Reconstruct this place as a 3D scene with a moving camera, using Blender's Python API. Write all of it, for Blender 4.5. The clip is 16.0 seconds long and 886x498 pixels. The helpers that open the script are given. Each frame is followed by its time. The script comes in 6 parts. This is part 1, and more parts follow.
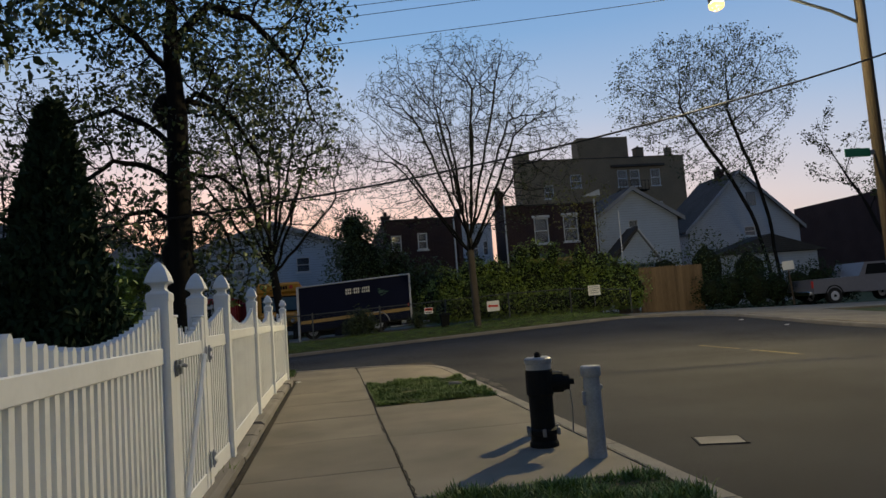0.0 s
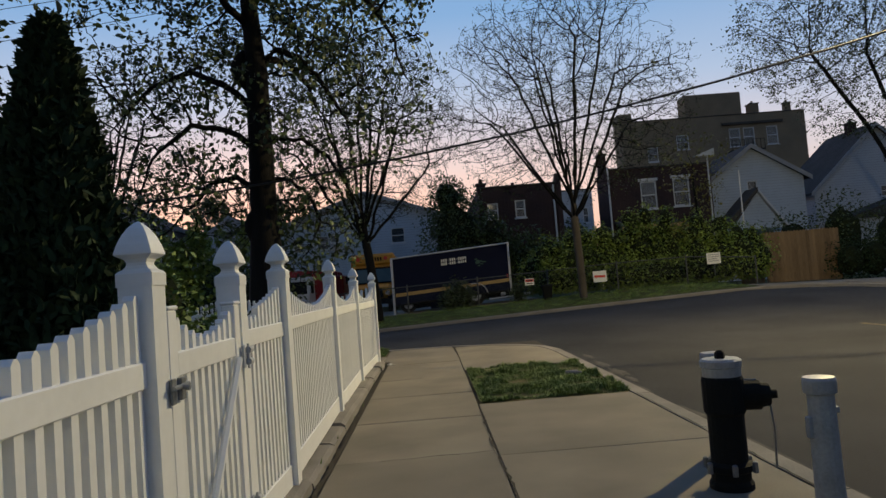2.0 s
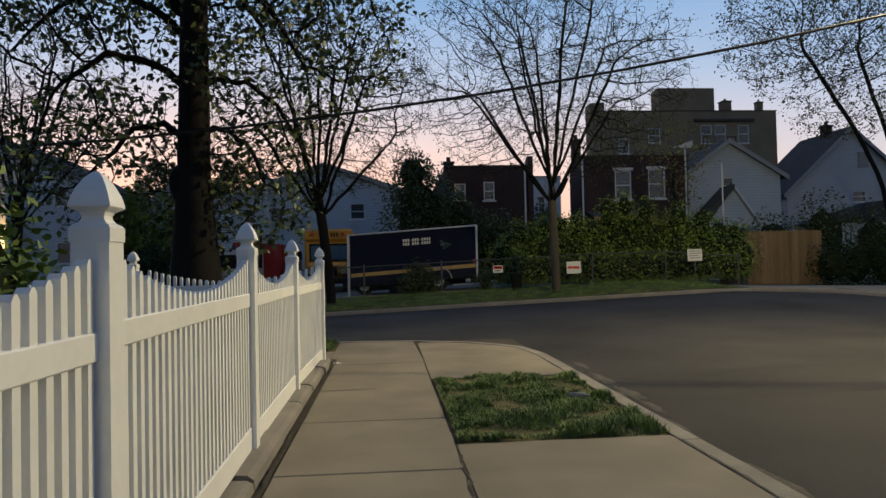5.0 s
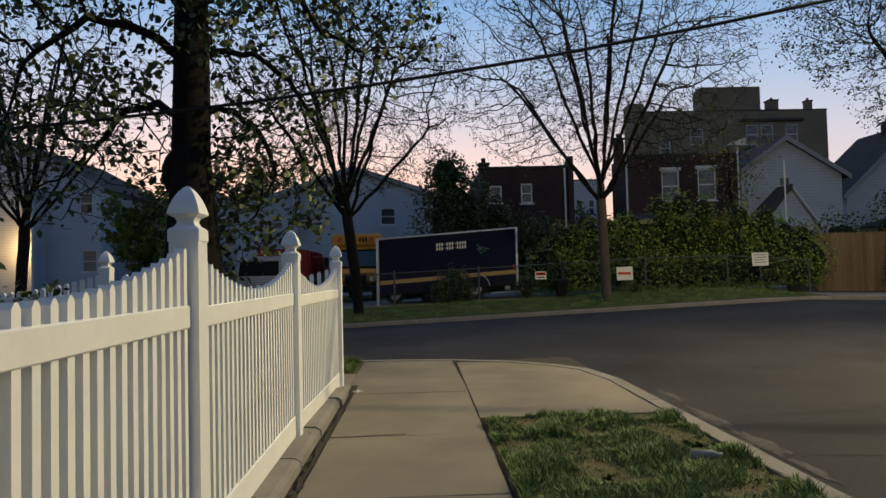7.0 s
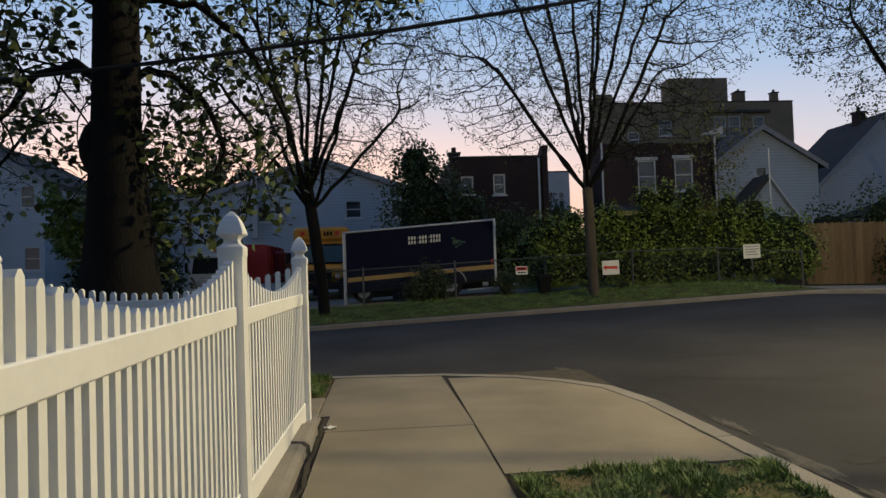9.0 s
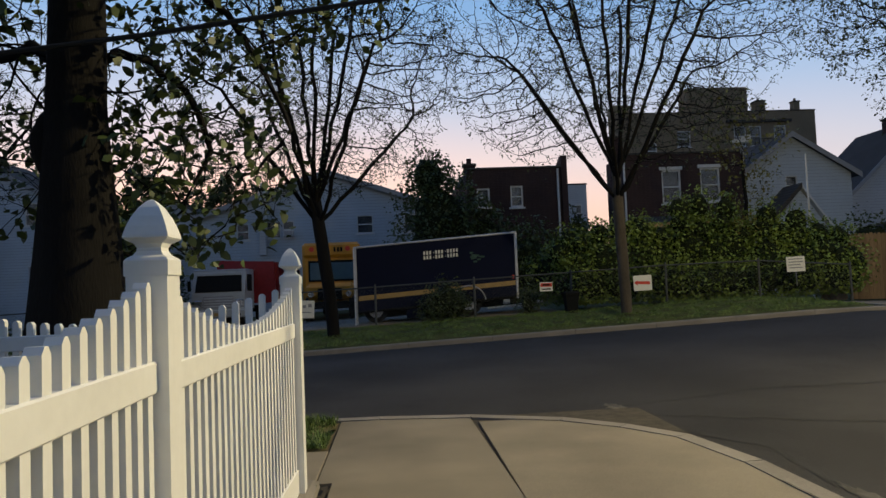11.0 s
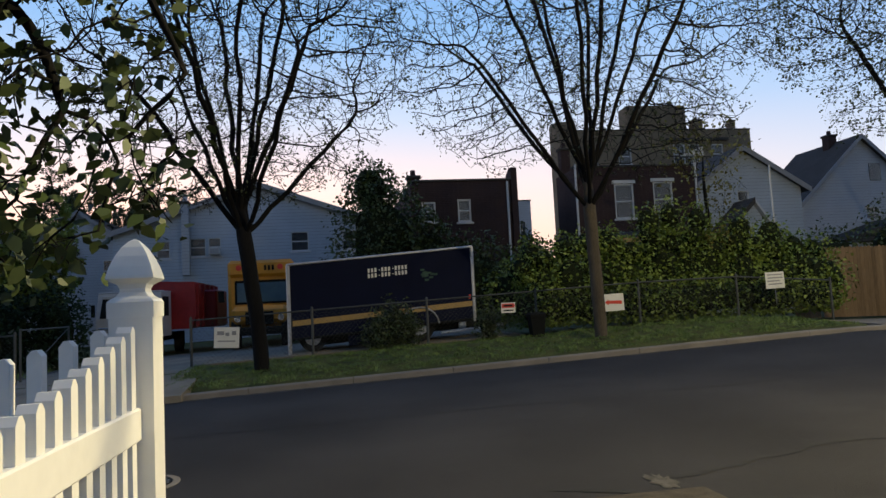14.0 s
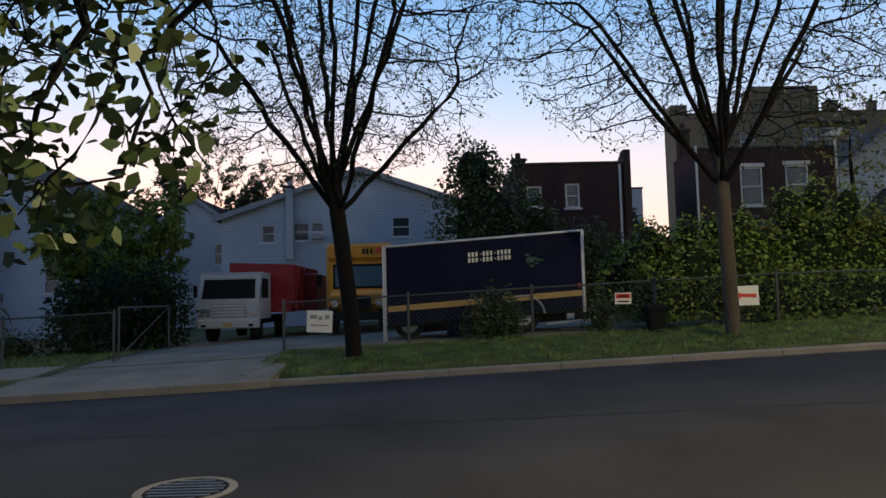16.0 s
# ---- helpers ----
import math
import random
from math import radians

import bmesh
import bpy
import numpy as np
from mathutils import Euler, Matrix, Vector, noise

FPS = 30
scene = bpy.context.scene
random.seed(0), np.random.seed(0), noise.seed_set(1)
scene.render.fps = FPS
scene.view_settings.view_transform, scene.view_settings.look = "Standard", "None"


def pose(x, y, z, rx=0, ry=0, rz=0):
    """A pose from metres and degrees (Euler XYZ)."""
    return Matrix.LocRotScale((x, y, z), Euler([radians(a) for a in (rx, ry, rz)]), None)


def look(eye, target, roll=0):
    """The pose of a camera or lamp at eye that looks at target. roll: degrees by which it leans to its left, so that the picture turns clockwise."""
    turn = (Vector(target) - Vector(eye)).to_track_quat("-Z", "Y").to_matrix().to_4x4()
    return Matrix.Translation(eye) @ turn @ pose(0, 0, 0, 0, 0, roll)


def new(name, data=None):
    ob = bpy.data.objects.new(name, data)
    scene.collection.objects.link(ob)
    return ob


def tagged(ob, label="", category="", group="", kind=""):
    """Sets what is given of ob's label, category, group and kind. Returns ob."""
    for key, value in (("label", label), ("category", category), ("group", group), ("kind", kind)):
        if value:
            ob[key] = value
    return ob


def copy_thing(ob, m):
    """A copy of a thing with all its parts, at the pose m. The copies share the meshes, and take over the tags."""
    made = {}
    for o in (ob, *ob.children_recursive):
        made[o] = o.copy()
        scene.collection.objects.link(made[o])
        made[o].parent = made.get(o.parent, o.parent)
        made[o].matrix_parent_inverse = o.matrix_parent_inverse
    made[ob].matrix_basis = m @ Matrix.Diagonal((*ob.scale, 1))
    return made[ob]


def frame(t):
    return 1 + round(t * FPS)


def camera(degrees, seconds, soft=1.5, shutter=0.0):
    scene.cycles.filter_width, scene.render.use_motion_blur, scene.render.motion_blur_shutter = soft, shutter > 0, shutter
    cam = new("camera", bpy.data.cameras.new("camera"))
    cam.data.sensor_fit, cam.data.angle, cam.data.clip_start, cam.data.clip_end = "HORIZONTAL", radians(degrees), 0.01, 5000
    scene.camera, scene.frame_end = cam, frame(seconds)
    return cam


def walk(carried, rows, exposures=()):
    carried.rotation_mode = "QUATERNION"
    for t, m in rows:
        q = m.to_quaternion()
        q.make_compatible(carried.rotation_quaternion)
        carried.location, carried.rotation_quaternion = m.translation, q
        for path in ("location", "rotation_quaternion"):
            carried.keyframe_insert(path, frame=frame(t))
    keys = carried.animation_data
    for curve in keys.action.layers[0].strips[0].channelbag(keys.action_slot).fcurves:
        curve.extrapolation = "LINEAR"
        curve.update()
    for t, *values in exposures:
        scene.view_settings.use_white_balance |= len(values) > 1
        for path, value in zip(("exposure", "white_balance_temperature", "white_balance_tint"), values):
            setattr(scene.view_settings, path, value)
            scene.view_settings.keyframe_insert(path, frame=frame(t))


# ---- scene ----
cam = camera(65.4, 16.0)
PATH = [
    (0, (0.296, 0.334, 1.164), (0.619, 2.3, 1.336), -4.2),
    (0.5, (0.351, 0.741, 1.178), (0.535, 2.724, 1.361), -3.0),
    (1, (0.351, 1.177, 1.187), (0.545, 3.162, 1.338), -3.0),
    (1.5, (0.372, 1.613, 1.202), (0.415, 3.609, 1.328), -3.7),
    (2, (0.336, 1.999, 1.237), (0.381, 3.995, 1.343), -4.5),
    (2.5, (0.383, 2.413, 1.241), (0.477, 4.408, 1.347), -2.5),
    (3, (0.368, 2.746, 1.239), (0.475, 4.74, 1.347), -0.7),
    (3.5, (0.342, 3.157, 1.229), (0.443, 5.152, 1.31), -0.8),
    (4, (0.303, 3.563, 1.227), (0.375, 5.562, 1.253), -0.9),
    (4.5, (0.249, 3.919, 1.248), (0.401, 5.913, 1.292), -2.2),
    (4.7, (0.275, 4.028, 1.273), (0.438, 6.021, 1.321), -1.3),
    (6.8, (0.236, 5.978, 1.207), (0.385, 7.972, 1.275), -1.3),
    (7, (0.253, 6.182, 1.207), (0.323, 8.179, 1.283), -1.4),
    (7.5, (0.214, 6.579, 1.2), (0.243, 8.578, 1.267), -2.2),
    (8, (0.178, 6.996, 1.222), (0.269, 8.993, 1.273), -2.6),
    (8.5, (0.133, 7.423, 1.229), (0.217, 9.421, 1.281), -1.5),
    (9, (0.04, 7.866, 1.253), (0.215, 9.857, 1.31), -1.9),
    (11.3, (-0.005, 9.553, 1.285), (0.13, 11.546, 1.391), -2.2),
    (11.5, (-0.026, 9.756, 1.275), (0.123, 11.748, 1.369), -1.5),
    (12, (-0.038, 10.172, 1.288), (0.131, 12.164, 1.346), -0.2),
    (12.5, (-0.1, 10.531, 1.314), (0.179, 12.51, 1.357), -1.2),
    (13, (-0.099, 10.942, 1.32), (0.197, 12.919, 1.385), -1.3),
    (13.5, (-0.108, 11.295, 1.33), (0.185, 13.27, 1.448), -2.1),
    (14, (-0.099, 11.597, 1.33), (0.228, 13.564, 1.484), -2.9),
    (14.5, (-0.042, 11.897, 1.338), (0.171, 13.876, 1.534), -2.1),
    (15, (0.009, 12.114, 1.305), (0.237, 14.094, 1.469), -1.9),
    (15.5, (0.05, 12.445, 1.29), (0.23, 14.434, 1.402), -0.7),
    (16, (0.021, 12.869, 1.248), (0.051, 14.864, 1.387), -1.4),
]
walk(cam, [(t, look(eye, target, roll)) for t, eye, target, roll in PATH], [(0, -0.06), (4, 0.02), (9, 0.06), (12.5, 0.14), (13.5, 0.34), (14, 0.40), (15, 0.26), (16, 0.42)])


# ---------------------------------------------------------------- light
LAMP = (10.4, 16.0, 8.4)
world = bpy.data.worlds.new("dusk")
scene.world = world
world.use_nodes = True
wn, wl = world.node_tree.nodes, world.node_tree.links
wn.clear()
w_out = wn.new("ShaderNodeOutputWorld")
w_geo = wn.new("ShaderNodeTexCoord")
w_sep = wn.new("ShaderNodeSeparateXYZ")
wl.new(w_geo.outputs["Generated"], w_sep.inputs[0])
w_up = wn.new("ShaderNodeValToRGB")          # from the horizon to the zenith, on the sunset side
w_dn = wn.new("ShaderNodeValToRGB")          # the same on the side away from it
for ramp, stops in ((w_up, ((0.0, (0.88, 0.44, 0.26)), (0.09, (1.0, 0.60, 0.46)), (0.17, (0.83, 0.64, 0.62)), (0.26, (0.48, 0.56, 0.72)), (0.37, (0.20, 0.40, 0.69)), (0.52, (0.14, 0.31, 0.62)), (0.75, (0.06, 0.13, 0.32)))),
                    (w_dn, ((0.0, (0.62, 0.54, 0.54)), (0.12, (0.58, 0.61, 0.70)), (0.25, (0.32, 0.47, 0.71)), (0.5, (0.13, 0.29, 0.60)), (0.75, (0.06, 0.13, 0.32))))):
    ce = ramp.color_ramp.elements
    while len(ce) < len(stops):
        ce.new(0.5)
    for e, (p, c) in zip(ce, stops):
        e.position, e.color = p, (*c, 1)
    wl.new(w_sep.outputs["Z"], ramp.inputs[0])
w_side = wn.new("ShaderNodeMapRange")
w_side.inputs[1].default_value, w_side.inputs[2].default_value = 0.45, 0.98
w_dot = wn.new("ShaderNodeVectorMath")
w_dot.operation = "DOT_PRODUCT"
w_dot.inputs[1].default_value = (-0.26, 0.966, 0.0)
wl.new(w_geo.outputs["Generated"], w_dot.inputs[0])
wl.new(w_dot.outputs["Value"], w_side.inputs[0])
w_mix = wn.new("ShaderNodeMixRGB")
wl.new(w_side.outputs[0], w_mix.inputs[0])
wl.new(w_dn.outputs[0], w_mix.inputs[1])
wl.new(w_up.outputs[0], w_mix.inputs[2])
w_b1 = wn.new("ShaderNodeBackground")
w_b1.inputs[1].default_value = 1.0
w_back = wn.new("ShaderNodeMapRange")         # night comes up opposite the sunset
w_back.inputs[1].default_value, w_back.inputs[2].default_value = -0.7, 0.35
w_back.inputs[3].default_value, w_back.inputs[4].default_value = 0.50, 1.0
wl.new(w_dot.outputs["Value"], w_back.inputs[0])
wl.new(w_back.outputs[0], w_b1.inputs[1])
wl.new(w_mix.outputs[0], w_b1.inputs[0])
w_sky = wn.new("ShaderNodeTexSky")
w_sky.sky_type = "NISHITA"
w_sky.sun_disc = False
w_sky.sun_elevation, w_sky.sun_rotation = radians(0.5), radians(-14)
w_b2 = wn.new("ShaderNodeBackground")
w_b2.inputs[1].default_value = 0.05
wl.new(w_sky.outputs[0], w_b2.inputs[0])
w_add = wn.new("ShaderNodeAddShader")
wl.new(w_b1.outputs[0], w_add.inputs[0])
wl.new(w_b2.outputs[0], w_add.inputs[1])
wl.new(w_add.outputs[0], w_out.inputs[0])

bulb = new("street_lamp_light", bpy.data.lights.new("street_lamp_light", "SPOT"))
bulb.data.energy, bulb.data.color, bulb.data.shadow_soft_size = 5200, (1.0, 0.81, 0.42), 0.12
bulb.data.spot_size, bulb.data.spot_blend = radians(156), 1.0
bulb.matrix_world = look((LAMP[0] - 0.05, LAMP[1] - 0.05, LAMP[2] - 0.12), (0.5, 5.5, 0.0))
spill = new("street_lamp_spill", bpy.data.lights.new("street_lamp_spill", "POINT"))
spill.data.energy, spill.data.color, spill.data.shadow_soft_size = 2100, (1.0, 0.81, 0.42), 0.12
spill.location = (LAMP[0] - 0.05, LAMP[1] - 0.05, LAMP[2] - 0.12)
porch = new("house_wall_light", bpy.data.lights.new("house_wall_light", "POINT"))
porch.data.energy, porch.data.color, porch.data.shadow_soft_size = 300, (1.0, 0.55, 0.18), 0.1
porch.location = (-24.1, 48.9, 3.4)


# ---------------------------------------------------------------- materials
def material(name, colour, rough=0.8, metal=0.0, var=0.25, scale=6.0, fine=60.0, bump=0.25, rand=0.0, island=0.0, emit=None, second=None, transmit=0.0, stretch=(1, 1, 1)):
    """Noise at two scales over a base colour, with a fine bump; rand and island vary it from piece to piece."""
    m = bpy.data.materials.new(name)
    m.use_nodes = True
    n, l = m.node_tree.nodes, m.node_tree.links
    p = n["Principled BSDF"]
    p.inputs["Roughness"].default_value, p.inputs["Metallic"].default_value = rough, metal
    p.inputs["Transmission Weight"].default_value = transmit
    if rough > 0.79:
        p.inputs["Specular IOR Level"].default_value = 0.2
    if emit:
        p.inputs["Emission Color"].default_value, p.inputs["Emission Strength"].default_value = (*emit[0], 1), emit[1]
    tc, mp = n.new("ShaderNodeTexCoord"), n.new("ShaderNodeMapping")
    mp.inputs["Scale"].default_value = stretch
    l.new(tc.outputs["Object"], mp.inputs[0])
    big, small = n.new("ShaderNodeTexNoise"), n.new("ShaderNodeTexNoise")
    big.inputs["Scale"].default_value, small.inputs["Scale"].default_value = scale, fine
    big.inputs["Detail"].default_value, small.inputs["Detail"].default_value = 5, 3
    for t in (big, small):
        l.new(mp.outputs[0], t.inputs["Vector"])
    avg = n.new("ShaderNodeMath")
    avg.operation = "MULTIPLY_ADD"
    avg.inputs[1].default_value = 0.4
    l.new(small.outputs["Fac"], avg.inputs[0])
    sc = n.new("ShaderNodeMath")
    sc.operation = "MULTIPLY"
    sc.inputs[1].default_value = 0.6
    l.new(big.outputs["Fac"], sc.inputs[0])
    l.new(sc.outputs[0], avg.inputs[2])
    ramp = n.new("ShaderNodeValToRGB")
    e = ramp.color_ramp.elements
    lo, hi = [c * (1 - var) for c in colour], [min(1, c * (1 + var)) for c in (second or colour)]
    e[0].position, e[0].color = 0.32, (*lo, 1)
    e[1].position, e[1].color = 0.68, (*hi, 1)
    l.new(avg.outputs[0], ramp.inputs[0])
    col = ramp.outputs[0]
    for amount, node, out in ((rand, "ShaderNodeObjectInfo", "Random"), (island, "ShaderNodeNewGeometry", "Random Per Island")):
        if amount:
            src, mr, hsv = n.new(node), n.new("ShaderNodeMapRange"), n.new("ShaderNodeHueSaturation")
            mr.inputs[3].default_value, mr.inputs[4].default_value = 1 - amount, 1 + amount
            l.new(src.outputs[out], mr.inputs[0])
            l.new(mr.outputs[0], hsv.inputs["Value"])
            l.new(col, hsv.inputs["Color"])
            col = hsv.outputs[0]
    l.new(col, p.inputs["Base Color"])
    if bump:
        b = n.new("ShaderNodeBump")
        b.inputs["Strength"].default_value, b.inputs["Distance"].default_value = bump, 0.01
        l.new(small.outputs["Fac"], b.inputs["Height"])
        l.new(b.outputs[0], p.inputs["Normal"])
    return m


def banded(name, colour, gap, step, rough=0.7, axis=2, var=0.12, dark=0.6, cols=0.0):
    """Courses of boards or bricks: a course every step metres with a darker gap; cols adds upright joints."""
    m = material(name, colour, rough, var=var, scale=0.7, fine=14, bump=0)
    n, l = m.node_tree.nodes, m.node_tree.links
    p = n["Principled BSDF"]
    src = p.inputs["Base Color"].links[0].from_socket
    tc, sep = n.new("ShaderNodeTexCoord"), n.new("ShaderNodeSeparateXYZ")
    l.new(tc.outputs["Object"], sep.inputs[0])

    def saw(sock, size):
        d, f = n.new("ShaderNodeMath"), n.new("ShaderNodeMath")
        d.operation, f.operation = "DIVIDE", "FRACT"
        d.inputs[1].default_value = size
        l.new(sock, d.inputs[0])
        l.new(d.outputs[0], f.inputs[0])
        return f.outputs[0]

    fr = saw(sep.outputs[axis], step)
    lt = n.new("ShaderNodeMath")
    lt.operation = "LESS_THAN"
    lt.inputs[1].default_value = gap
    l.new(fr, lt.inputs[0])
    mask = lt.outputs[0]
    if cols:
        lt2, mx = n.new("ShaderNodeMath"), n.new("ShaderNodeMath")
        lt2.operation, mx.operation = "LESS_THAN", "MAXIMUM"
        lt2.inputs[1].default_value = gap * step / cols
        l.new(saw(sep.outputs[0], cols), lt2.inputs[0])
        l.new(lt2.outputs[0], mx.inputs[0])
        l.new(mask, mx.inputs[1])
        mask = mx.outputs[0]
    mix = n.new("ShaderNodeMixRGB")
    mix.inputs[2].default_value = (*[c * dark for c in colour], 1)
    l.new(mask, mix.inputs[0])
    l.new(src, mix.inputs[1])
    l.new(mix.outputs[0], p.inputs["Base Color"])
    bp = n.new("ShaderNodeBump")
    bp.inputs["Strength"].default_value, bp.inputs["Distance"].default_value = 0.6, 0.02
    l.new(fr, bp.inputs["Height"])
    l.new(bp.outputs[0], p.inputs["Normal"])
    return m


M = dict(
    vinyl=material("white_vinyl", (0.82, 0.82, 0.80), 0.42, var=0.05, scale=3, fine=25, bump=0.05, rand=0.03),
    asphalt=material("asphalt", (0.033, 0.0322, 0.034), 0.9, var=0.5, scale=0.42, fine=110, bump=0.8),
    paint=material("worn_line_paint", (0.16, 0.13, 0.06), 0.9, var=0.5, scale=6, fine=30),
    dust=material("gutter_dust", (0.085, 0.078, 0.066), 0.95, var=0.45, scale=3, fine=30),
    sod=material("sod", (0.055, 0.075, 0.020), 0.95, var=0.4, scale=3.5, fine=50, bump=0.6, second=(0.13, 0.10, 0.05)),
    patch=material("asphalt_crack", (0.028, 0.028, 0.028), 0.9, var=0.3),
    concrete=material("pavement_concrete", (0.225, 0.195, 0.15), 0.88, var=0.3, scale=1.1, fine=120, bump=0.3, rand=0.08),
    kerb=material("kerb_concrete", (0.22, 0.20, 0.175), 0.85, var=0.25, scale=2.0, fine=80, bump=0.4, rand=0.08),
    joint=material("joint_dirt", (0.06, 0.052, 0.04), 0.95, var=0.4, scale=9),
    soil=material("bare_soil", (0.085, 0.068, 0.045), 0.95, var=0.4, scale=4),
    grass=material("grass_blades", (0.075, 0.155, 0.026), 0.7, var=0.35, scale=2.2, fine=9, bump=0, island=0.35, second=(0.15, 0.20, 0.045)),
    lawn=material("lawn", (0.045, 0.070, 0.020), 0.95, var=0.4, scale=1.2, fine=40, bump=0.5, second=(0.08, 0.085, 0.03)),
    gutter_sand=material("gutter_sand", (0.085, 0.08, 0.072), 0.95, var=0.4, scale=9, fine=120, bump=0.5),
    # near-black: backlit and crown shade is put into this bark's colour
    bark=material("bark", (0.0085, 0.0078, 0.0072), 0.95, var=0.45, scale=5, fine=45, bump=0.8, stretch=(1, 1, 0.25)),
    bark_pale=material("bark_pale", (0.085, 0.070, 0.052), 0.95, var=0.35, scale=5, fine=45, bump=0.7, stretch=(1, 1, 0.3)),
    leaf=material("spring_leaf", (0.045, 0.062, 0.016), 0.6, var=0.25, scale=1, fine=5, bump=0, island=0.35),
    leaf_dark=material("maple_leaf", (0.048, 0.072, 0.017), 0.55, var=0.25, scale=1, fine=5, bump=0, island=0.35),
    leaf_yellow=material("yellow_leaf", (0.16, 0.15, 0.030), 0.6, var=0.25, scale=1, fine=5, bump=0, island=0.3),
    leaf_hedge=material("hedge_leaf", (0.095, 0.18, 0.026), 0.6, var=0.35, scale=0.6, fine=5, bump=0, island=0.22, second=(0.17, 0.22, 0.034)),
    evergreen=material("evergreen", (0.022, 0.040, 0.016), 0.8, var=0.3, scale=2, fine=9, bump=0, island=0.3),
    # near-black green: shade among the leaves painted on solid inner bodies
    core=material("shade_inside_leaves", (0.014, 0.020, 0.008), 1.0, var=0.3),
    brick=banded("dark_red_brick", (0.046, 0.031, 0.031), 0.14, 0.075, 0.9, dark=1.5, cols=0.21, var=0.3),
    tan=banded("tan_brick", (0.22, 0.18, 0.125), 0.14, 0.075, 0.9, dark=0.8, cols=0.21, var=0.18),
    siding=banded("pale_siding", (0.40, 0.46, 0.54), 0.10, 0.16, 0.6, dark=0.6),
    siding_grey=banded("grey_siding", (0.40, 0.43, 0.48), 0.10, 0.16, 0.6, dark=0.6),
    shingle=banded("roof_shingle", (0.07, 0.065, 0.06), 0.15, 0.14, 0.95, dark=0.5, var=0.3),
    trim=material("white_trim", (0.52, 0.53, 0.54), 0.5, var=0.08, bump=0.05),
    glass=material("window_glass", (0.45, 0.5, 0.55), 0.04, var=0.02, bump=0, transmit=0.9),
    blind=material("window_blind", (0.22, 0.22, 0.22), 0.8, var=0.1),
    dark=material("dark_interior", (0.03, 0.03, 0.032), 0.95, var=0.3),
    navy=material("navy_paint", (0.003, 0.0055, 0.024), 0.8, var=0.15, scale=1.5, fine=20, bump=0.04),
    wire=material("dull_wire", (0.075, 0.08, 0.08), 0.6, 0.3, var=0.2),
    barge=material("grey_bargeboard", (0.25, 0.26, 0.28), 0.6, var=0.1),
    gold=material("tan_stripe", (0.42, 0.27, 0.09), 0.5, var=0.15),
    alu=material("aluminium_trim", (0.55, 0.55, 0.56), 0.4, 0.7, var=0.15),
    steel=material("galvanised_steel", (0.20, 0.21, 0.22), 0.5, 0.6, var=0.2),
    rubber=material("tyre_rubber", (0.02, 0.02, 0.02), 0.85, var=0.3),
    busyellow=material("bus_yellow", (0.56, 0.25, 0.02), 0.4, var=0.1),
    white=material("white_paint", (0.40, 0.42, 0.44), 0.4, var=0.08),
    red=material("red_paint", (0.22, 0.008, 0.012), 0.45, var=0.2),
    signred=material("sign_red", (0.62, 0.05, 0.03), 0.5, var=0.05),
    signwhite=material("sign_white", (0.78, 0.76, 0.70), 0.55, var=0.06),
    signgrey=material("sign_lettering", (0.30, 0.30, 0.31), 0.6, var=0.1),
    green=material("sign_green", (0.02, 0.20, 0.09), 0.5, var=0.05),
    black=material("black_iron", (0.006, 0.007, 0.007), 0.82, 0.0, var=0.3, scale=9, fine=60, bump=0.3),
    silver=material("silver_paint", (0.27, 0.28, 0.29), 0.45, 0.2, var=0.2, scale=9),
    pipe=material("grey_painted_pipe", (0.27, 0.29, 0.31), 0.55, 0.2, var=0.25, scale=7, fine=60, bump=0.2),
    board=material("fence_board", (0.20, 0.135, 0.075), 0.85, var=0.3, scale=2, fine=30, rand=0.18, stretch=(1, 1, 0.15)),
    pole=material("pole_wood", (0.060, 0.046, 0.032), 0.9, var=0.3, scale=4, fine=40, bump=0.6, stretch=(1, 1, 0.15)),
    cable=material("black_cable", (0.012, 0.012, 0.012), 0.6, var=0.1, bump=0),
    lampglass=material("lamp_lens", (0.03, 0.022, 0.01), 0.3, var=0.0, bump=0, emit=((1.0, 0.64, 0.18), 2.4)),
    pickup=material("pickup_paint", (0.16, 0.16, 0.18), 0.35, 0.3, var=0.1),
    # the blue is the sky's reflection, painted into the base colour
    screen=material("painted_sky_glass", (0.06, 0.12, 0.17), 0.08, var=0.1, bump=0),
    emblem=material("faded_emblem", (0.03, 0.075, 0.06), 0.7, var=0.4),
    chrome=material("chrome", (0.6, 0.6, 0.6), 0.2, 1.0, var=0.05),
)


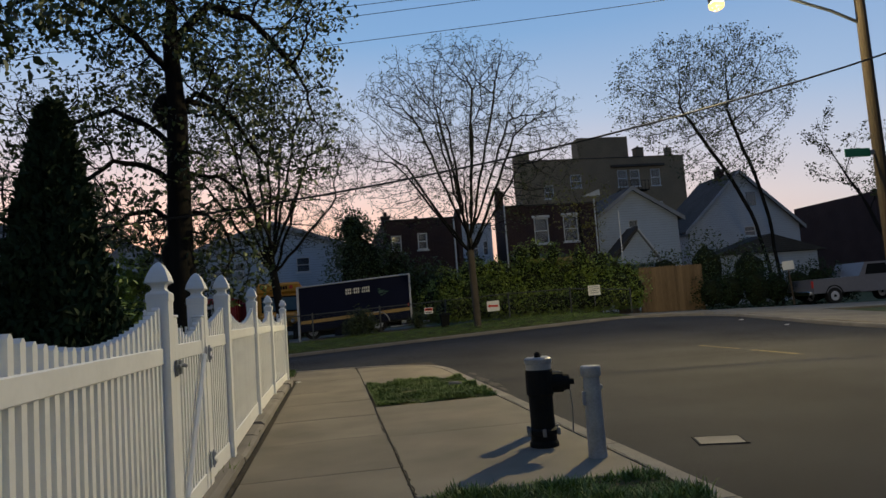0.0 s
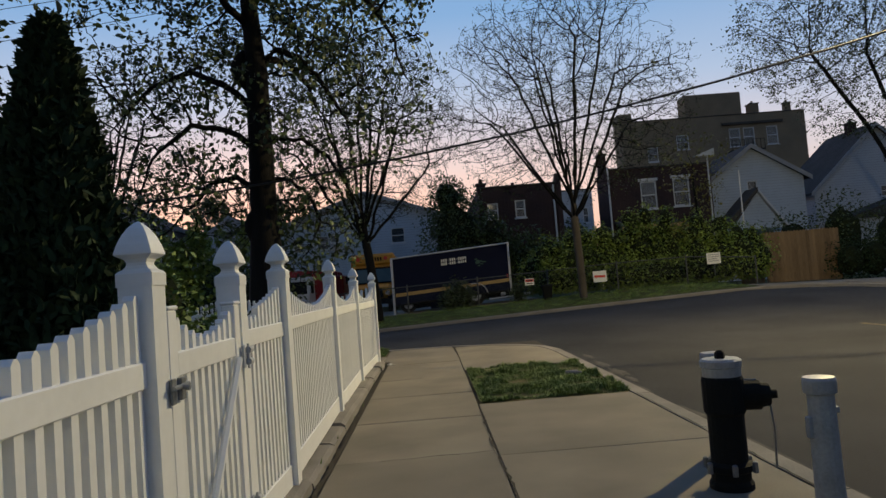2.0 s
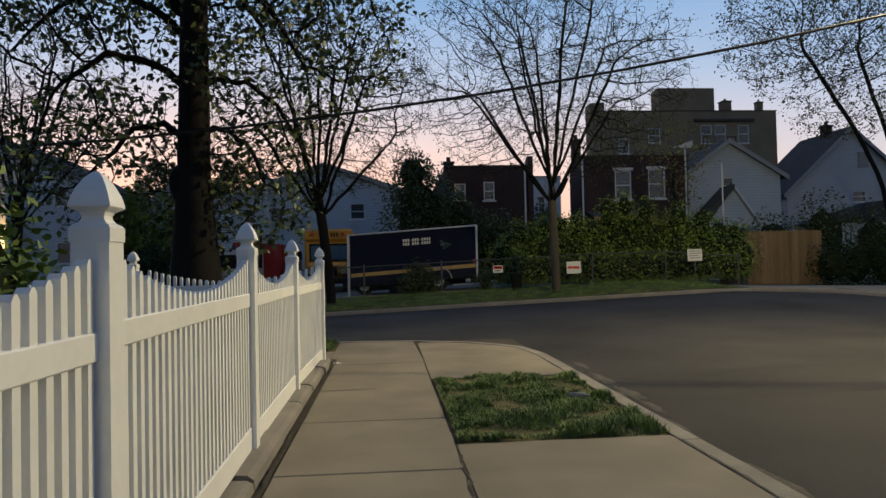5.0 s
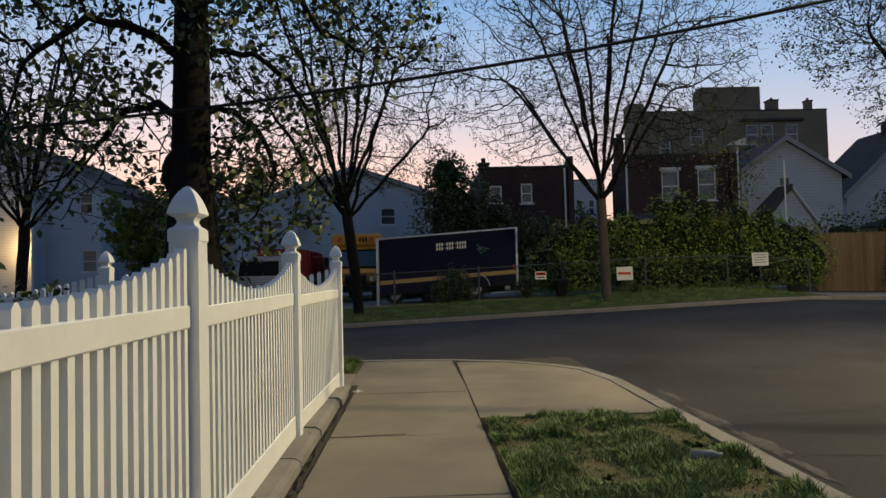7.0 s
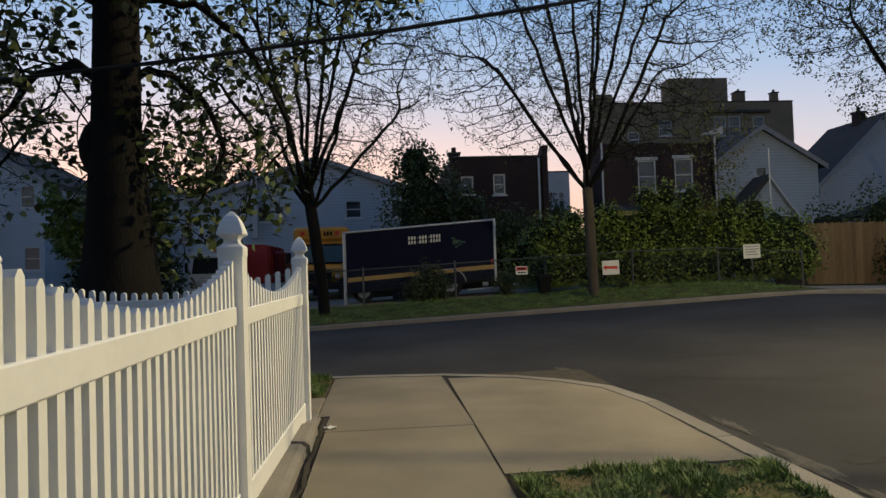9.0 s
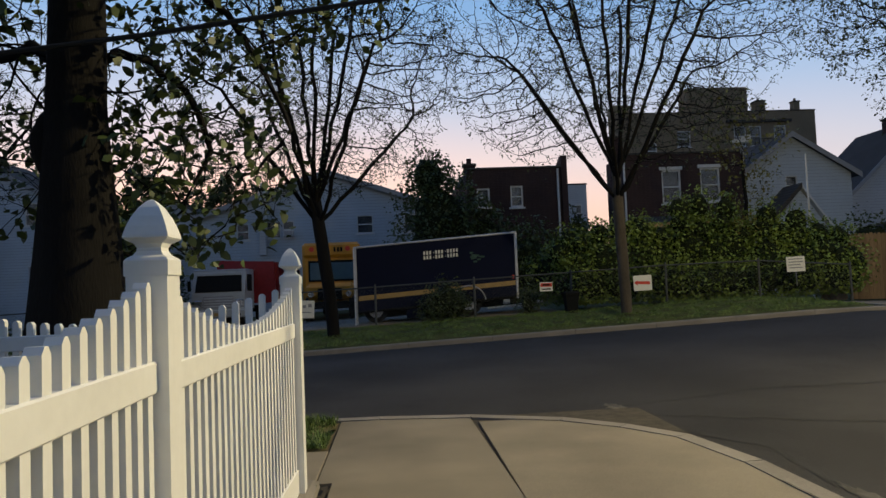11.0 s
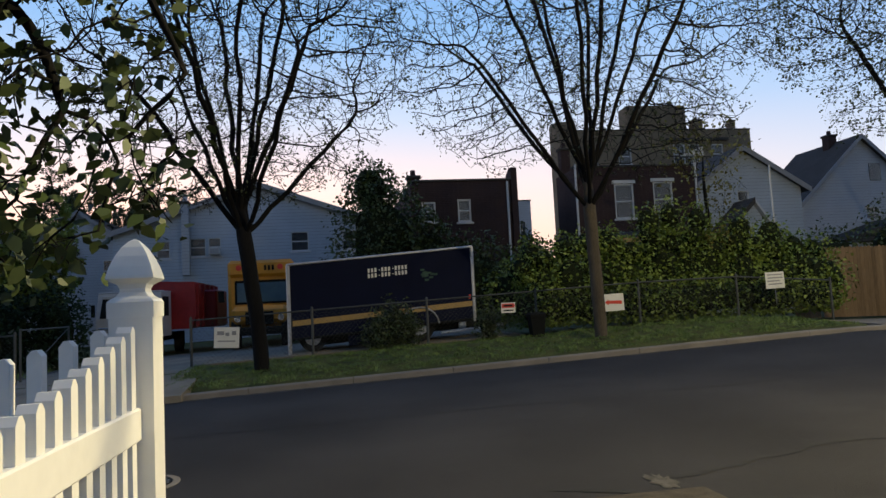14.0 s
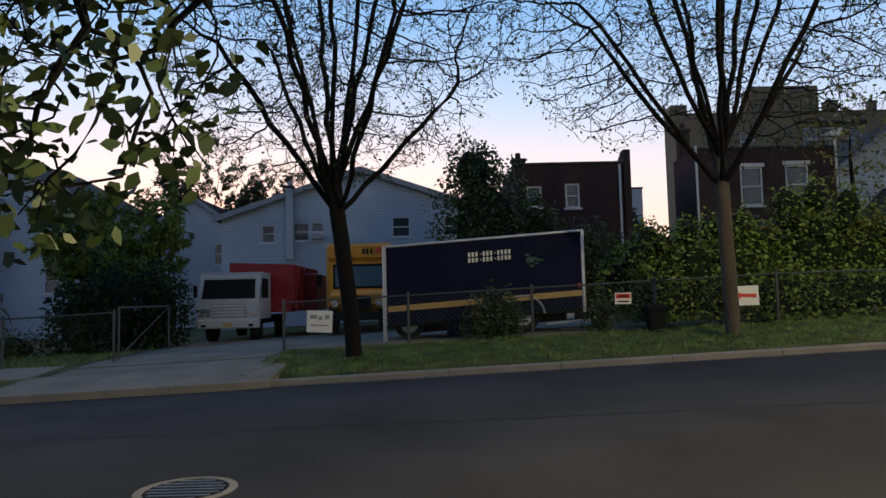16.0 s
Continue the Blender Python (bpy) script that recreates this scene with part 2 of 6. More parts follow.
# ---------------------------------------------------------------- mesh helpers
class MB:
    """Gathers vertices and faces for one mesh."""

    def __init__(self):
        self.v, self.f = [], []

    def box(self, x0, x1, y0, y1, z0, z1):
        b = len(self.v)
        self.v += [(x, y, z) for z in (z0, z1) for y in (y0, y1) for x in (x0, x1)]
        self.f += [tuple(b + i for i in q) for q in ((0, 2, 3, 1), (4, 5, 7, 6), (0, 1, 5, 4), (2, 6, 7, 3), (0, 4, 6, 2), (1, 3, 7, 5))]
        return self

    def cbox(self, x0, x1, y0, y1, z0, z1, c):
        """A box with chamfered edges."""
        b = len(self.v)
        idx = {}
        for i, (x, sx) in enumerate(((x0, 1), (x1, -1))):
            for j, (y, sy) in enumerate(((y0, 1), (y1, -1))):
                for k, (z, sz) in enumerate(((z0, 1), (z1, -1))):
                    for a, p in enumerate(((x, y + sy * c, z + sz * c), (x + sx * c, y, z + sz * c), (x + sx * c, y + sy * c, z))):
                        idx[i, j, k, a] = len(self.v)
                        self.v.append(p)
        I = idx
        for i in (0, 1):
            self.f.append((I[i, 0, 0, 0], I[i, 1, 0, 0], I[i, 1, 1, 0], I[i, 0, 1, 0])[:: 1 if i else -1])
            self.f.append((I[0, i, 0, 1], I[1, i, 0, 1], I[1, i, 1, 1], I[0, i, 1, 1])[:: -1 if i else 1])
            self.f.append((I[0, 0, i, 2], I[1, 0, i, 2], I[1, 1, i, 2], I[0, 1, i, 2])[:: 1 if i else -1])
            for j in (0, 1):
                self.f.append((I[0, i, j, 1], I[1, i, j, 1], I[1, i, j, 2], I[0, i, j, 2])[:: 1 if i != j else -1])
                self.f.append((I[i, 0, j, 0], I[i, 1, j, 0], I[i, 1, j, 2], I[i, 0, j, 2])[:: -1 if i != j else 1])
                self.f.append((I[i, j, 0, 0], I[i, j, 1, 0], I[i, j, 1, 1], I[i, j, 0, 1])[:: 1 if i != j else -1])
                for k in (0, 1):
                    self.f.append((I[i, j, k, 0], I[i, j, k, 1], I[i, j, k, 2])[:: -1 if (i + j + k) % 2 else 1])
        return self

    def prism(self, poly, axis, a, b):
        """A polygon pushed along an axis from a to b; poly gives the two other coordinates in x, y, z order."""
        n, s = len(poly), len(self.v)
        put = {"x": lambda p, q: (q, p[0], p[1]), "y": lambda p, q: (p[0], q, p[1]), "z": lambda p, q: (p[0], p[1], q)}[axis]
        self.v += [put(p, a) for p in poly] + [put(p, b) for p in poly]
        self.f += [tuple(s + i for i in range(n))[::-1], tuple(s + n + i for i in range(n))]
        self.f += [(s + i, s + (i + 1) % n, s + n + (i + 1) % n, s + n + i) for i in range(n)]
        return self

    def tube(self, pts, radii, sides=6, caps=True):
        pts = [Vector(p) for p in pts]
        s = len(self.v)
        ref = Vector((0.31, 0.12, 0.94))
        for i, (p, r) in enumerate(zip(pts, radii)):
            d = (pts[min(i + 1, len(pts) - 1)] - pts[max(i - 1, 0)]).normalized()
            u = d.cross(ref if abs(d.dot(ref)) < 0.93 else Vector((1, 0, 0))).normalized()
            w = d.cross(u)
            for k in range(sides):
                a = 2 * math.pi * k / sides
                q = p + u * (r * math.cos(a)) + w * (r * math.sin(a))
                self.v.append((q.x, q.y, q.z))
        for i in range(len(pts) - 1):
            for k in range(sides):
                a, b = s + i * sides + k, s + i * sides + (k + 1) % sides
                self.f.append((a, b, b + sides, a + sides))
        if caps:
            self.f.append(tuple(s + k for k in range(sides))[::-1])
            self.f.append(tuple(s + (len(pts) - 1) * sides + k for k in range(sides)))
        return self

    def lathe(self, cx, cy, prof, sides=16):
        """Rings (radius, z) round an upright axis."""
        return self.tube_rings([(cx, cy, z, r) for r, z in prof], sides)

    def tube_rings(self, rings, sides):
        s = len(self.v)
        for x, y, z, r in rings:
            self.v += [(x + r * math.cos(2 * math.pi * k / sides), y + r * math.sin(2 * math.pi * k / sides), z) for k in range(sides)]
        for i in range(len(rings) - 1):
            for k in range(sides):
                a, b = s + i * sides + k, s + i * sides + (k + 1) % sides
                self.f.append((a, b, b + sides, a + sides))
        self.f.append(tuple(s + k for k in range(sides))[::-1])
        self.f.append(tuple(s + (len(rings) - 1) * sides + k for k in range(sides)))
        return self

    def square_rings(self, cx, cy, prof):
        """Square rings (half width, z): caps of fence posts."""
        s = len(self.v)
        for h, z in prof:
            self.v += [(cx - h, cy - h, z), (cx + h, cy - h, z), (cx + h, cy + h, z), (cx - h, cy + h, z)]
        for i in range(len(prof) - 1):
            for k in range(4):
                a, b = s + i * 4 + k, s + i * 4 + (k + 1) % 4
                self.f.append((a, b, b + 4, a + 4))
        self.f.append((s + 3, s + 2, s + 1, s))
        t = s + (len(prof) - 1) * 4
        self.f.append((t, t + 1, t + 2, t + 3))
        return self

    def quad(self, a, b, c, d):
        s = len(self.v)
        self.v += [a, b, c, d]
        self.f.append((s, s + 1, s + 2, s + 3))
        return self

    def mesh(self, name, mat, smooth=False):
        me = bpy.data.meshes.new(name)
        me.from_pydata(self.v, [], self.f)
        me.materials.append(mat)
        if smooth:
            me.polygons.foreach_set("use_smooth", [True] * len(me.polygons))
        me.update()
        return me


def thing(name, label, category, group="", kind="", at=(0, 0, 0), rz=0):
    ob = new(name)
    ob.empty_display_size = 0.1
    ob.matrix_world = pose(*at, 0, 0, rz)
    return tagged(ob, label, category, group, kind)


def part(name, mb, mat, parent, label="", smooth=False, kind=""):
    ob = new(name, mb.mesh(name, mat, smooth) if isinstance(mb, MB) else mb)
    ob.parent = parent
    if label or kind:
        tagged(ob, label, kind=kind)
    return ob


def solid(name, mb, mat, label, category, group="", kind="", smooth=False):
    return tagged(new(name, mb.mesh(name, mat, smooth)), label, category, group, kind)


def leaf_mesh(name, pos, size, mat, rng, droop=0.3, wide=0.62):
    """Many small pointed leaves, one island each."""
    n = len(pos)
    pos = np.asarray(pos)
    a = rng.uniform(0, 2 * math.pi, n)
    el = rng.normal(-droop, 0.6, n)
    d = np.c_[np.cos(a) * np.cos(el), np.sin(a) * np.cos(el), np.sin(el)]
    up = rng.normal(0, 1, (n, 3)) + np.array([0, 0, 1.2])
    s = np.cross(d, up)
    s /= np.linalg.norm(s, axis=1)[:, None] + 1e-9
    nrm = np.cross(s, d)
    L = (size * rng.uniform(0.6, 1.3, n))[:, None]
    v = np.empty((n, 6, 3))
    v[:, 0] = pos
    v[:, 1] = pos + d * L * 0.35 + s * L * wide * 0.5 + nrm * L * 0.08
    v[:, 2] = pos + d * L * 0.75 + s * L * wide * 0.33 + nrm * L * 0.05
    v[:, 3] = pos + d * L - nrm * L * 0.06
    v[:, 4] = pos + d * L * 0.75 - s * L * wide * 0.33 + nrm * L * 0.05
    v[:, 5] = pos + d * L * 0.35 - s * L * wide * 0.5 + nrm * L * 0.08
    me = bpy.data.meshes.new(name)
    me.vertices.add(n * 6)
    me.vertices.foreach_set("co", v.reshape(-1))
    me.loops.add(n * 6)
    me.loops.foreach_set("vertex_index", np.arange(n * 6, dtype=np.int32))
    me.polygons.add(n)
    me.polygons.foreach_set("loop_start", np.arange(0, n * 6, 6, dtype=np.int32))
    me.polygons.foreach_set("loop_total", np.full(n, 6, dtype=np.int32))
    me.materials.append(mat)
    me.update(calc_edges=True)
    return me


def blade_mesh(name, x, y, z, h, mat, rng):
    n = len(x)
    a, lean = rng.uniform(0, 2 * math.pi, n), rng.uniform(0.2, 1.5, n)
    h = h * rng.uniform(0.5, 1.3, n)
    w = 0.004 + 0.05 * h
    v = np.empty((n, 3, 3))
    v[:, 0] = np.c_[x - w * np.sin(a), y + w * np.cos(a), z]
    v[:, 1] = np.c_[x + w * np.sin(a), y - w * np.cos(a), z]
    v[:, 2] = np.c_[x + h * lean * np.cos(a), y + h * lean * np.sin(a), z + h]
    me = bpy.data.meshes.new(name)
    me.vertices.add(n * 3)
    me.vertices.foreach_set("co", v.reshape(-1))
    me.loops.add(n * 3)
    me.loops.foreach_set("vertex_index", np.arange(n * 3, dtype=np.int32))
    me.polygons.add(n)
    me.polygons.foreach_set("loop_start", np.arange(0, n * 3, 3, dtype=np.int32))
    me.polygons.foreach_set("loop_total", np.full(n, 3, dtype=np.int32))
    me.materials.append(mat)
    me.update(calc_edges=True)
    return me


def rise(x):
    """Height of the cross street's far side: up to the bend, then down again."""
    return 0.06 + 0.035 * max(x, -30) if x < 10.5 else max(0.05, 0.4275 - 0.025 * (x - 10.5))


def base(x, y):
    """Height of the ground, pavement level."""
    s = min(1, max(0, (y - 15.0) / 9.2))
    s = s * s * (3 - 2 * s)
    v = min(1, max(0, (y - 24.3) / 2.2))
    return s * rise(x) + 0.24 * v * (1 if x < 9 else max(0, 1 - (x - 9) / 3))


# ---------------------------------------------------------------- ground, road, pavement
def sheet(name, xs, ys, zf, mat, label, category):
    mb = MB()
    mb.v = [(x, y, zf(x, y)) for y in ys for x in xs]
    nx = len(xs)
    mb.f = [(j * nx + i, j * nx + i + 1, (j + 1) * nx + i + 1, (j + 1) * nx + i) for j in range(len(ys) - 1) for i in range(nx - 1)]
    return solid(name, mb, mat, label, category, kind="structure", smooth=True)


def steps(*spans):
    out = []
    for a, b, s in spans:
        out += [a + s * i for i in range(int(round((b - a) / s)))]
    return out + [spans[-1][1]]


def in_road(x, y):
    return (2.49 < x < 13.6 and y < 24.2) or (x < 13.6 and 16.2 < y < 24.2)


sheet("ground", steps((-900, -60, 120), (-60, -20, 5), (-20, 30, 0.5), (30, 60, 5), (60, 900, 120)),
      steps((-400, -40, 60), (-40, 10, 5), (10, 36, 0.5), (36, 76, 5), (76, 1600, 254)),
      lambda x, y: base(x, y) - (0.30 if in_road(x + 0.5, y) or in_road(x - 0.5, y) or in_road(x, y + 0.5) or in_road(x, y - 0.5) else 0.05 if (-0.9 < x < 3 and y < 17) or x > 13 else 0.02),
      M["lawn"], "patchy dark lawn and bare earth", "ground")


def road_z(x, y):
    return base(x, min(y, 24.2)) - 0.10


road = sheet("road", steps((-80, -20, 4), (-20, 13.75, 0.45)), steps((-40, 8, 4), (8, 24.4, 0.4)), road_z, M["asphalt"], "dark grey worn asphalt road round a corner", "road")

KERB = [(2.49, -14.0), (2.49, -2.0), (2.49, 4.0), (2.49, 9.0), (2.50, 12.6), (2.50, 13.9), (2.36, 14.78), (2.02, 15.30), (1.55, 15.74), (0.73, 16.11), (-0.18, 16.27), (-0.95, 16.31), (-4, 16.34), (-10, 16.36), (-40, 16.4)]
FARKERB = [(-60, 24.2), (-8.6, 24.2)], [(-3.4, 24.2), (11.2, 24.2), (12.4, 23.9), (13.2, 23.1), (13.6, 21.6), (13.65, 15.0), (13.65, -14.0)]


def resample(pts, step):
    out = []
    for (ax, ay), (bx, by) in zip(pts, pts[1:]):
        n = max(1, int(math.hypot(bx - ax, by - ay) / step + 0.5))
        out += [(ax + (bx - ax) * i / n, ay + (by - ay) * i / n) for i in range(n)]
    return out + [pts[-1]]


def offset(pts, d):
    out = []
    for i, p in enumerate(pts):
        a, b = pts[max(i - 1, 0)], pts[min(i + 1, len(pts) - 1)]
        L = math.hypot(b[0] - a[0], b[1] - a[1])
        out.append((p[0] - (b[1] - a[1]) / L * d, p[1] + (b[0] - a[0]) / L * d))
    return out


def kerb_run(parent, pts, width, step):
    """Kerb stones end to end, the road on the right hand of the line."""
    line = resample(pts, step)
    inner = offset(line, width)
    for i in range(len(line) - 1):
        (ax, ay), (bx, by), (cx, cy), (dx, dy) = line[i], line[i + 1], inner[i + 1], inner[i]
        g = 0.004 if i % 2 else 0.008
        ux, uy = (bx - ax), (by - ay)
        L = math.hypot(ux, uy)
        ux, uy = ux / L * g, uy / L * g
        za, zb = base(ax, ay) + 0.004, base(bx, by) + 0.004
        ch = 0.02
        q = 0.15
        nx, ny = (dx - ax) * q, (dy - ay) * q
        mb = MB()
        s = [(ax + ux, ay + uy, za - 0.28), (ax + ux, ay + uy, za - ch), (ax + ux + nx, ay + uy + ny, za), (dx + ux, dy + uy, za), (dx + ux, dy + uy, za - 0.28)]
        e = [(bx - ux, by - uy, zb - 0.28), (bx - ux, by - uy, zb - ch), (bx - ux + nx, by - uy + ny, zb), (cx - ux, cy - uy, zb), (cx - ux, cy - uy, zb - 0.28)]
        mb.v = s + e
        mb.f = [(k, (k + 1) % 5, 5 + (k + 1) % 5, 5 + k)[::-1] for k in range(5)] + [(0, 1, 2, 3, 4), (9, 8, 7, 6, 5)]
        part("kerb_stone", mb, M["kerb"], parent)


kerb_near = thing("kerb_near", "weathered pale concrete kerb round the corner", "kerb", kind="structure")
kerb_run(kerb_near, KERB, 0.17, 1.6)
kerb_far = thing("kerb_far", "pale concrete kerb across the street", "kerb", kind="structure")
kerb_run(kerb_far, FARKERB[0], -0.16 * -1, 3.0)
kerb_run(kerb_far, FARKERB[1], 0.16, 1.8)

pavement = thing("pavement", "tan concrete pavement flags with dirty joints", "pavement", kind="structure")
prng = random.Random(4)


def flag(x0, x1, y0, y1, dz=0.0):
    mb = MB().cbox(x0 + 0.003, x1 - 0.003, y0 + 0.003, y1 - 0.003, -0.12, 0.0, 0.006)
    ob = part("paving_slab", mb, M["concrete"], pavement)
    ob.matrix_basis = Matrix.Translation((0, 0, dz)) @ Matrix.Rotation(radians(prng.uniform(-0.12, 0.12)), 4, "Y")
    return ob


walk_y = [-14, -9, -6, -3, -1.6, -0.1, 1.35, 2.8, 4.2, 5.65, 7.1, 8.55, 10.0, 11.46, 13.38]
for a, b in zip(walk_y, walk_y[1:]):
    flag(-0.46, 0.73, a, b, prng.uniform(-0.004, 0.004))
flag(0.735, 2.318, 4.76, 7.0)
flag(0.735, 2.318, 7.0, 9.16, -0.003)


def poly_slab(pts, dz=0.0):
    mb = MB().prism(pts, "z", -0.12, dz)
    return part("paving_slab", mb, M["concrete"], pavement)


inner = offset(resample(KERB, 0.4), 0.172)
curve = [p for p in inner if p[1] > 12.05 and p[0] > 0.74]
poly_slab([(0.739, 12.05), (2.32, 12.05)] + curve + [(0.739, min(p[1] for p in curve if p[0] < 1.1))], -0.002)
left = [p for p in inner if -0.56 < p[0] < 0.735]
poly_slab([(-0.46, 13.39), (0.735, 13.39)] + left[:] + [(-0.56, left[-1][1]), (-0.56, 13.98), (-0.46, 13.98)], 0.0)
for i in range(9):
    flag(-0.57 - 1.5 * (i + 1), -0.57 - 1.5 * i, 13.98, 14.92)
bed = MB().box(-16, 2.38, -16, 16.1, -0.2, -0.016)
solid("pavement_bed", bed, M["joint"], "dark dirt between the paving slabs", "pavement", kind="structure")

# low rough concrete footing under the fence
foot = thing("fence_footing", "rough broken concrete footing under the fence", "footing", kind="structure")
frng = random.Random(9)
y = -2.0
while y < 13.95:
    L = frng.uniform(0.5, 1.3)
    x1 = -0.50 + frng.uniform(-0.03, 0.02)
    h = frng.uniform(0.035, 0.075)
    mb = MB().prism([(-0.80, -0.05), (x1, -0.05), (x1 - 0.012, h * 0.6), (x1 - 0.05, h), (-0.80, h + 0.012)], "y", y, min(y + L - 0.02, 13.95))
    part("footing_stone", mb, M["kerb"], foot)
    y += L

far_walk = thing("pavement_far", "pale concrete pavement and driveway across the street", "pavement", kind="structure")


def far_slab(pts, lift=0.012):
    mb = MB()
    mb.v = [(x, y, base(x, y) + lift) for x, y in pts] + [(x, y, base(x, y) - 0.2) for x, y in pts]
    n = len(pts)
    mb.f = [tuple(range(n)), tuple(range(2 * n - 1, n - 1, -1))] + [(i, i + n, (i + 1) % n + n, (i + 1) % n) for i in range(n)]
    return part("paving_slab", mb, M["concrete"], far_walk)


for i in range(12):
    y0 = 24.4 - i * 3
    far_slab([(13.82, y0 - 2.98), (16.6, y0 - 2.98), (16.6, y0), (13.82, y0)])
far_slab([(11.2, 24.38), (12.45, 24.08), (13.3, 23.3), (13.8, 24.42), (16.6, 24.42), (16.6, 27.0), (11.8, 27.0)])
for a, b in ((16.6, 20), (20, 24), (24, 28), (28, 34), (34, 42)):
    far_slab([(a + 0.01, 21.5), (b, 21.5), (b, 27.4), (a + 0.01, 27.4)])
# driveway apron across the far verge
for a, b in ((24.0, 25.6), (25.6, 27.2), (27.2, 29.4), (29.4, 31.6), (31.6, 34.0)):
    w = 0.0 if a > 25 else 0.35
    n = 3
    for k in range(n):
        xa, xb = -7.0 - w + (4.0 + 2 * w) * k / n, -7.0 - w + (4.0 + 2 * w) * (k + 1) / n
        far_slab([(xa, a + 0.01), (xb - 0.01, a + 0.01), (xb - 0.01, b), (xa, b)], 0.02)
far_slab([(-2.99, 27.9), (4.5, 27.9), (4.5, 34.0), (-2.99, 34.0)], 0.015)
far_slab([(-40, 25.6), (-7.4, 25.6), (-7.4, 26.9), (-40, 26.9)], 0.015)

# cracks and seams in the road
crng = random.Random(5)


def crack(pts, w):
    mb = MB()
    fine_pts = resample(pts, 0.25)
    fine_pts = [(x + crng.uniform(-0.03, 0.03), y + crng.uniform(-0.05, 0.05)) for x, y in fine_pts]
    for a, b in zip(fine_pts, fine_pts[1:]):
        d = w * crng.uniform(0.4, 1.2)
        mb.quad(*[(p[0], p[1] + s * d, road_z(*p) + 0.004) for p, s in ((a, -1), (b, -1), (b, 1), (a, 1))])
    solid("road_crack", mb, M["patch"], "dark tarred crack in the asphalt", "crack", kind="structure")


crack([(1.4, 16.6), (3.0, 15.9), (4.5, 15.2), (6.5, 14.3)], 0.05)
crack([(2.4, 16.6), (4.2, 17.2), (7.2, 17.0), (10, 17.3)], 0.035)
crack([(2.75, 13.4), (2.9, 14.6), (2.4, 15.6), (1.2, 16.5)], 0.07)
crack([(3.0, 10.9), (6, 11.0), (12, 11.1)], 0.03)
crack([(3.0, 12.2), (5, 12.6), (9, 12.9), (13, 13.0)], 0.10)
crack([(-12, 20.2), (-3, 20.3), (6, 20.2)], 0.02)



def seam(name, pts, w, z, mat, label, jag=0.012, step=0.07):
    """A ragged strip along a line."""
    mb = MB()
    fine_pts = resample(pts, step)
    prev = None
    for i, (x, y) in enumerate(fine_pts):
        a, b = fine_pts[max(i - 1, 0)], fine_pts[min(i + 1, len(fine_pts) - 1)]
        L = math.hypot(b[0] - a[0], b[1] - a[1])
        nx, ny = -(b[1] - a[1]) / L, (b[0] - a[0]) / L
        o, d = crng.uniform(-jag, jag), w * crng.uniform(0.25, 1.2)
        cur = ((x + nx * (o - d), y + ny * (o - d)), (x + nx * (o + d), y + ny * (o + d)))
        if prev:
            mb.quad(*[(p[0], p[1], (z(p[0], p[1]) if callable(z) else z)) for p in (prev[0], cur[0], cur[1], prev[1])])
        prev = cur
    return solid(name, mb, M[mat], label, "crack" if mat in ("joint", "patch") else "road marking", kind="structure")


seam("pavement_crack", [(-0.12, 7.08), (0.25, 7.10), (0.52, 7.09), (0.74, 7.14)], 0.010, 0.006, "joint", "dark crack across the pavement slab")
seam("pavement_crack", [(-0.46, 11.46), (-0.2, 11.47), (0.12, 11.49)], 0.012, 0.006, "joint", "dark crack across the pavement slab")
seam("pavement_crack", [(0.735, 4.8), (0.74, 6.4), (0.72, 7.4), (0.735, 9.1)], 0.011, 0.006, "joint", "dark ragged joint along the pavement")
seam("pavement_crack", [(0.735, 12.05), (0.738, 13.5), (0.737, 15.9)], 0.002, 0.006, "joint", "thin dark joint along the pavement", 0.002)
seam("pavement_crack", [(-0.49, 2.0), (-0.48, 6.0), (-0.475, 10.0), (-0.48, 13.9)], 0.016, 0.008, "joint", "dirty gap beside the fence footing", 0.02)
seam("pavement_crack", [(2.325, 4.8), (2.33, 9.1), (2.325, 13.5)], 0.006, 0.008, "joint", "dark gap behind the kerb")
seam("gutter_dust", [(2.56, 2.0), (2.59, 7.0), (2.57, 12.5), (2.58, 14.0)], 0.09, lambda x, y: road_z(x, y) + 0.004, "dust", "pale dust in the gutter", 0.03, 0.4)
seam("gutter_dust", [(2.42, 14.9), (2.1, 15.4), (1.6, 15.86), (0.76, 16.22), (-0.2, 16.4), (-3, 16.5)], 0.07, lambda x, y: road_z(x, y) + 0.004, "dust", "pale dust in the gutter", 0.03, 0.4)
seam("gutter_dust", [(-3, 24.05), (4, 24.05), (11, 24.05)], 0.09, lambda x, y: road_z(x, y) + 0.006, "dust", "pale dust in the far gutter", 0.03, 0.5)
seam("road_line", [(8.42, 11.5), (8.45, 13.1)], 0.05, lambda x, y: road_z(x, y) + 0.005, "paint", "faint worn yellow road line", 0.01)
seam("road_line", [(8.46, 13.5), (8.50, 15.1)], 0.05, lambda x, y: road_z(x, y) + 0.005, "paint", "faint worn yellow road line", 0.01)
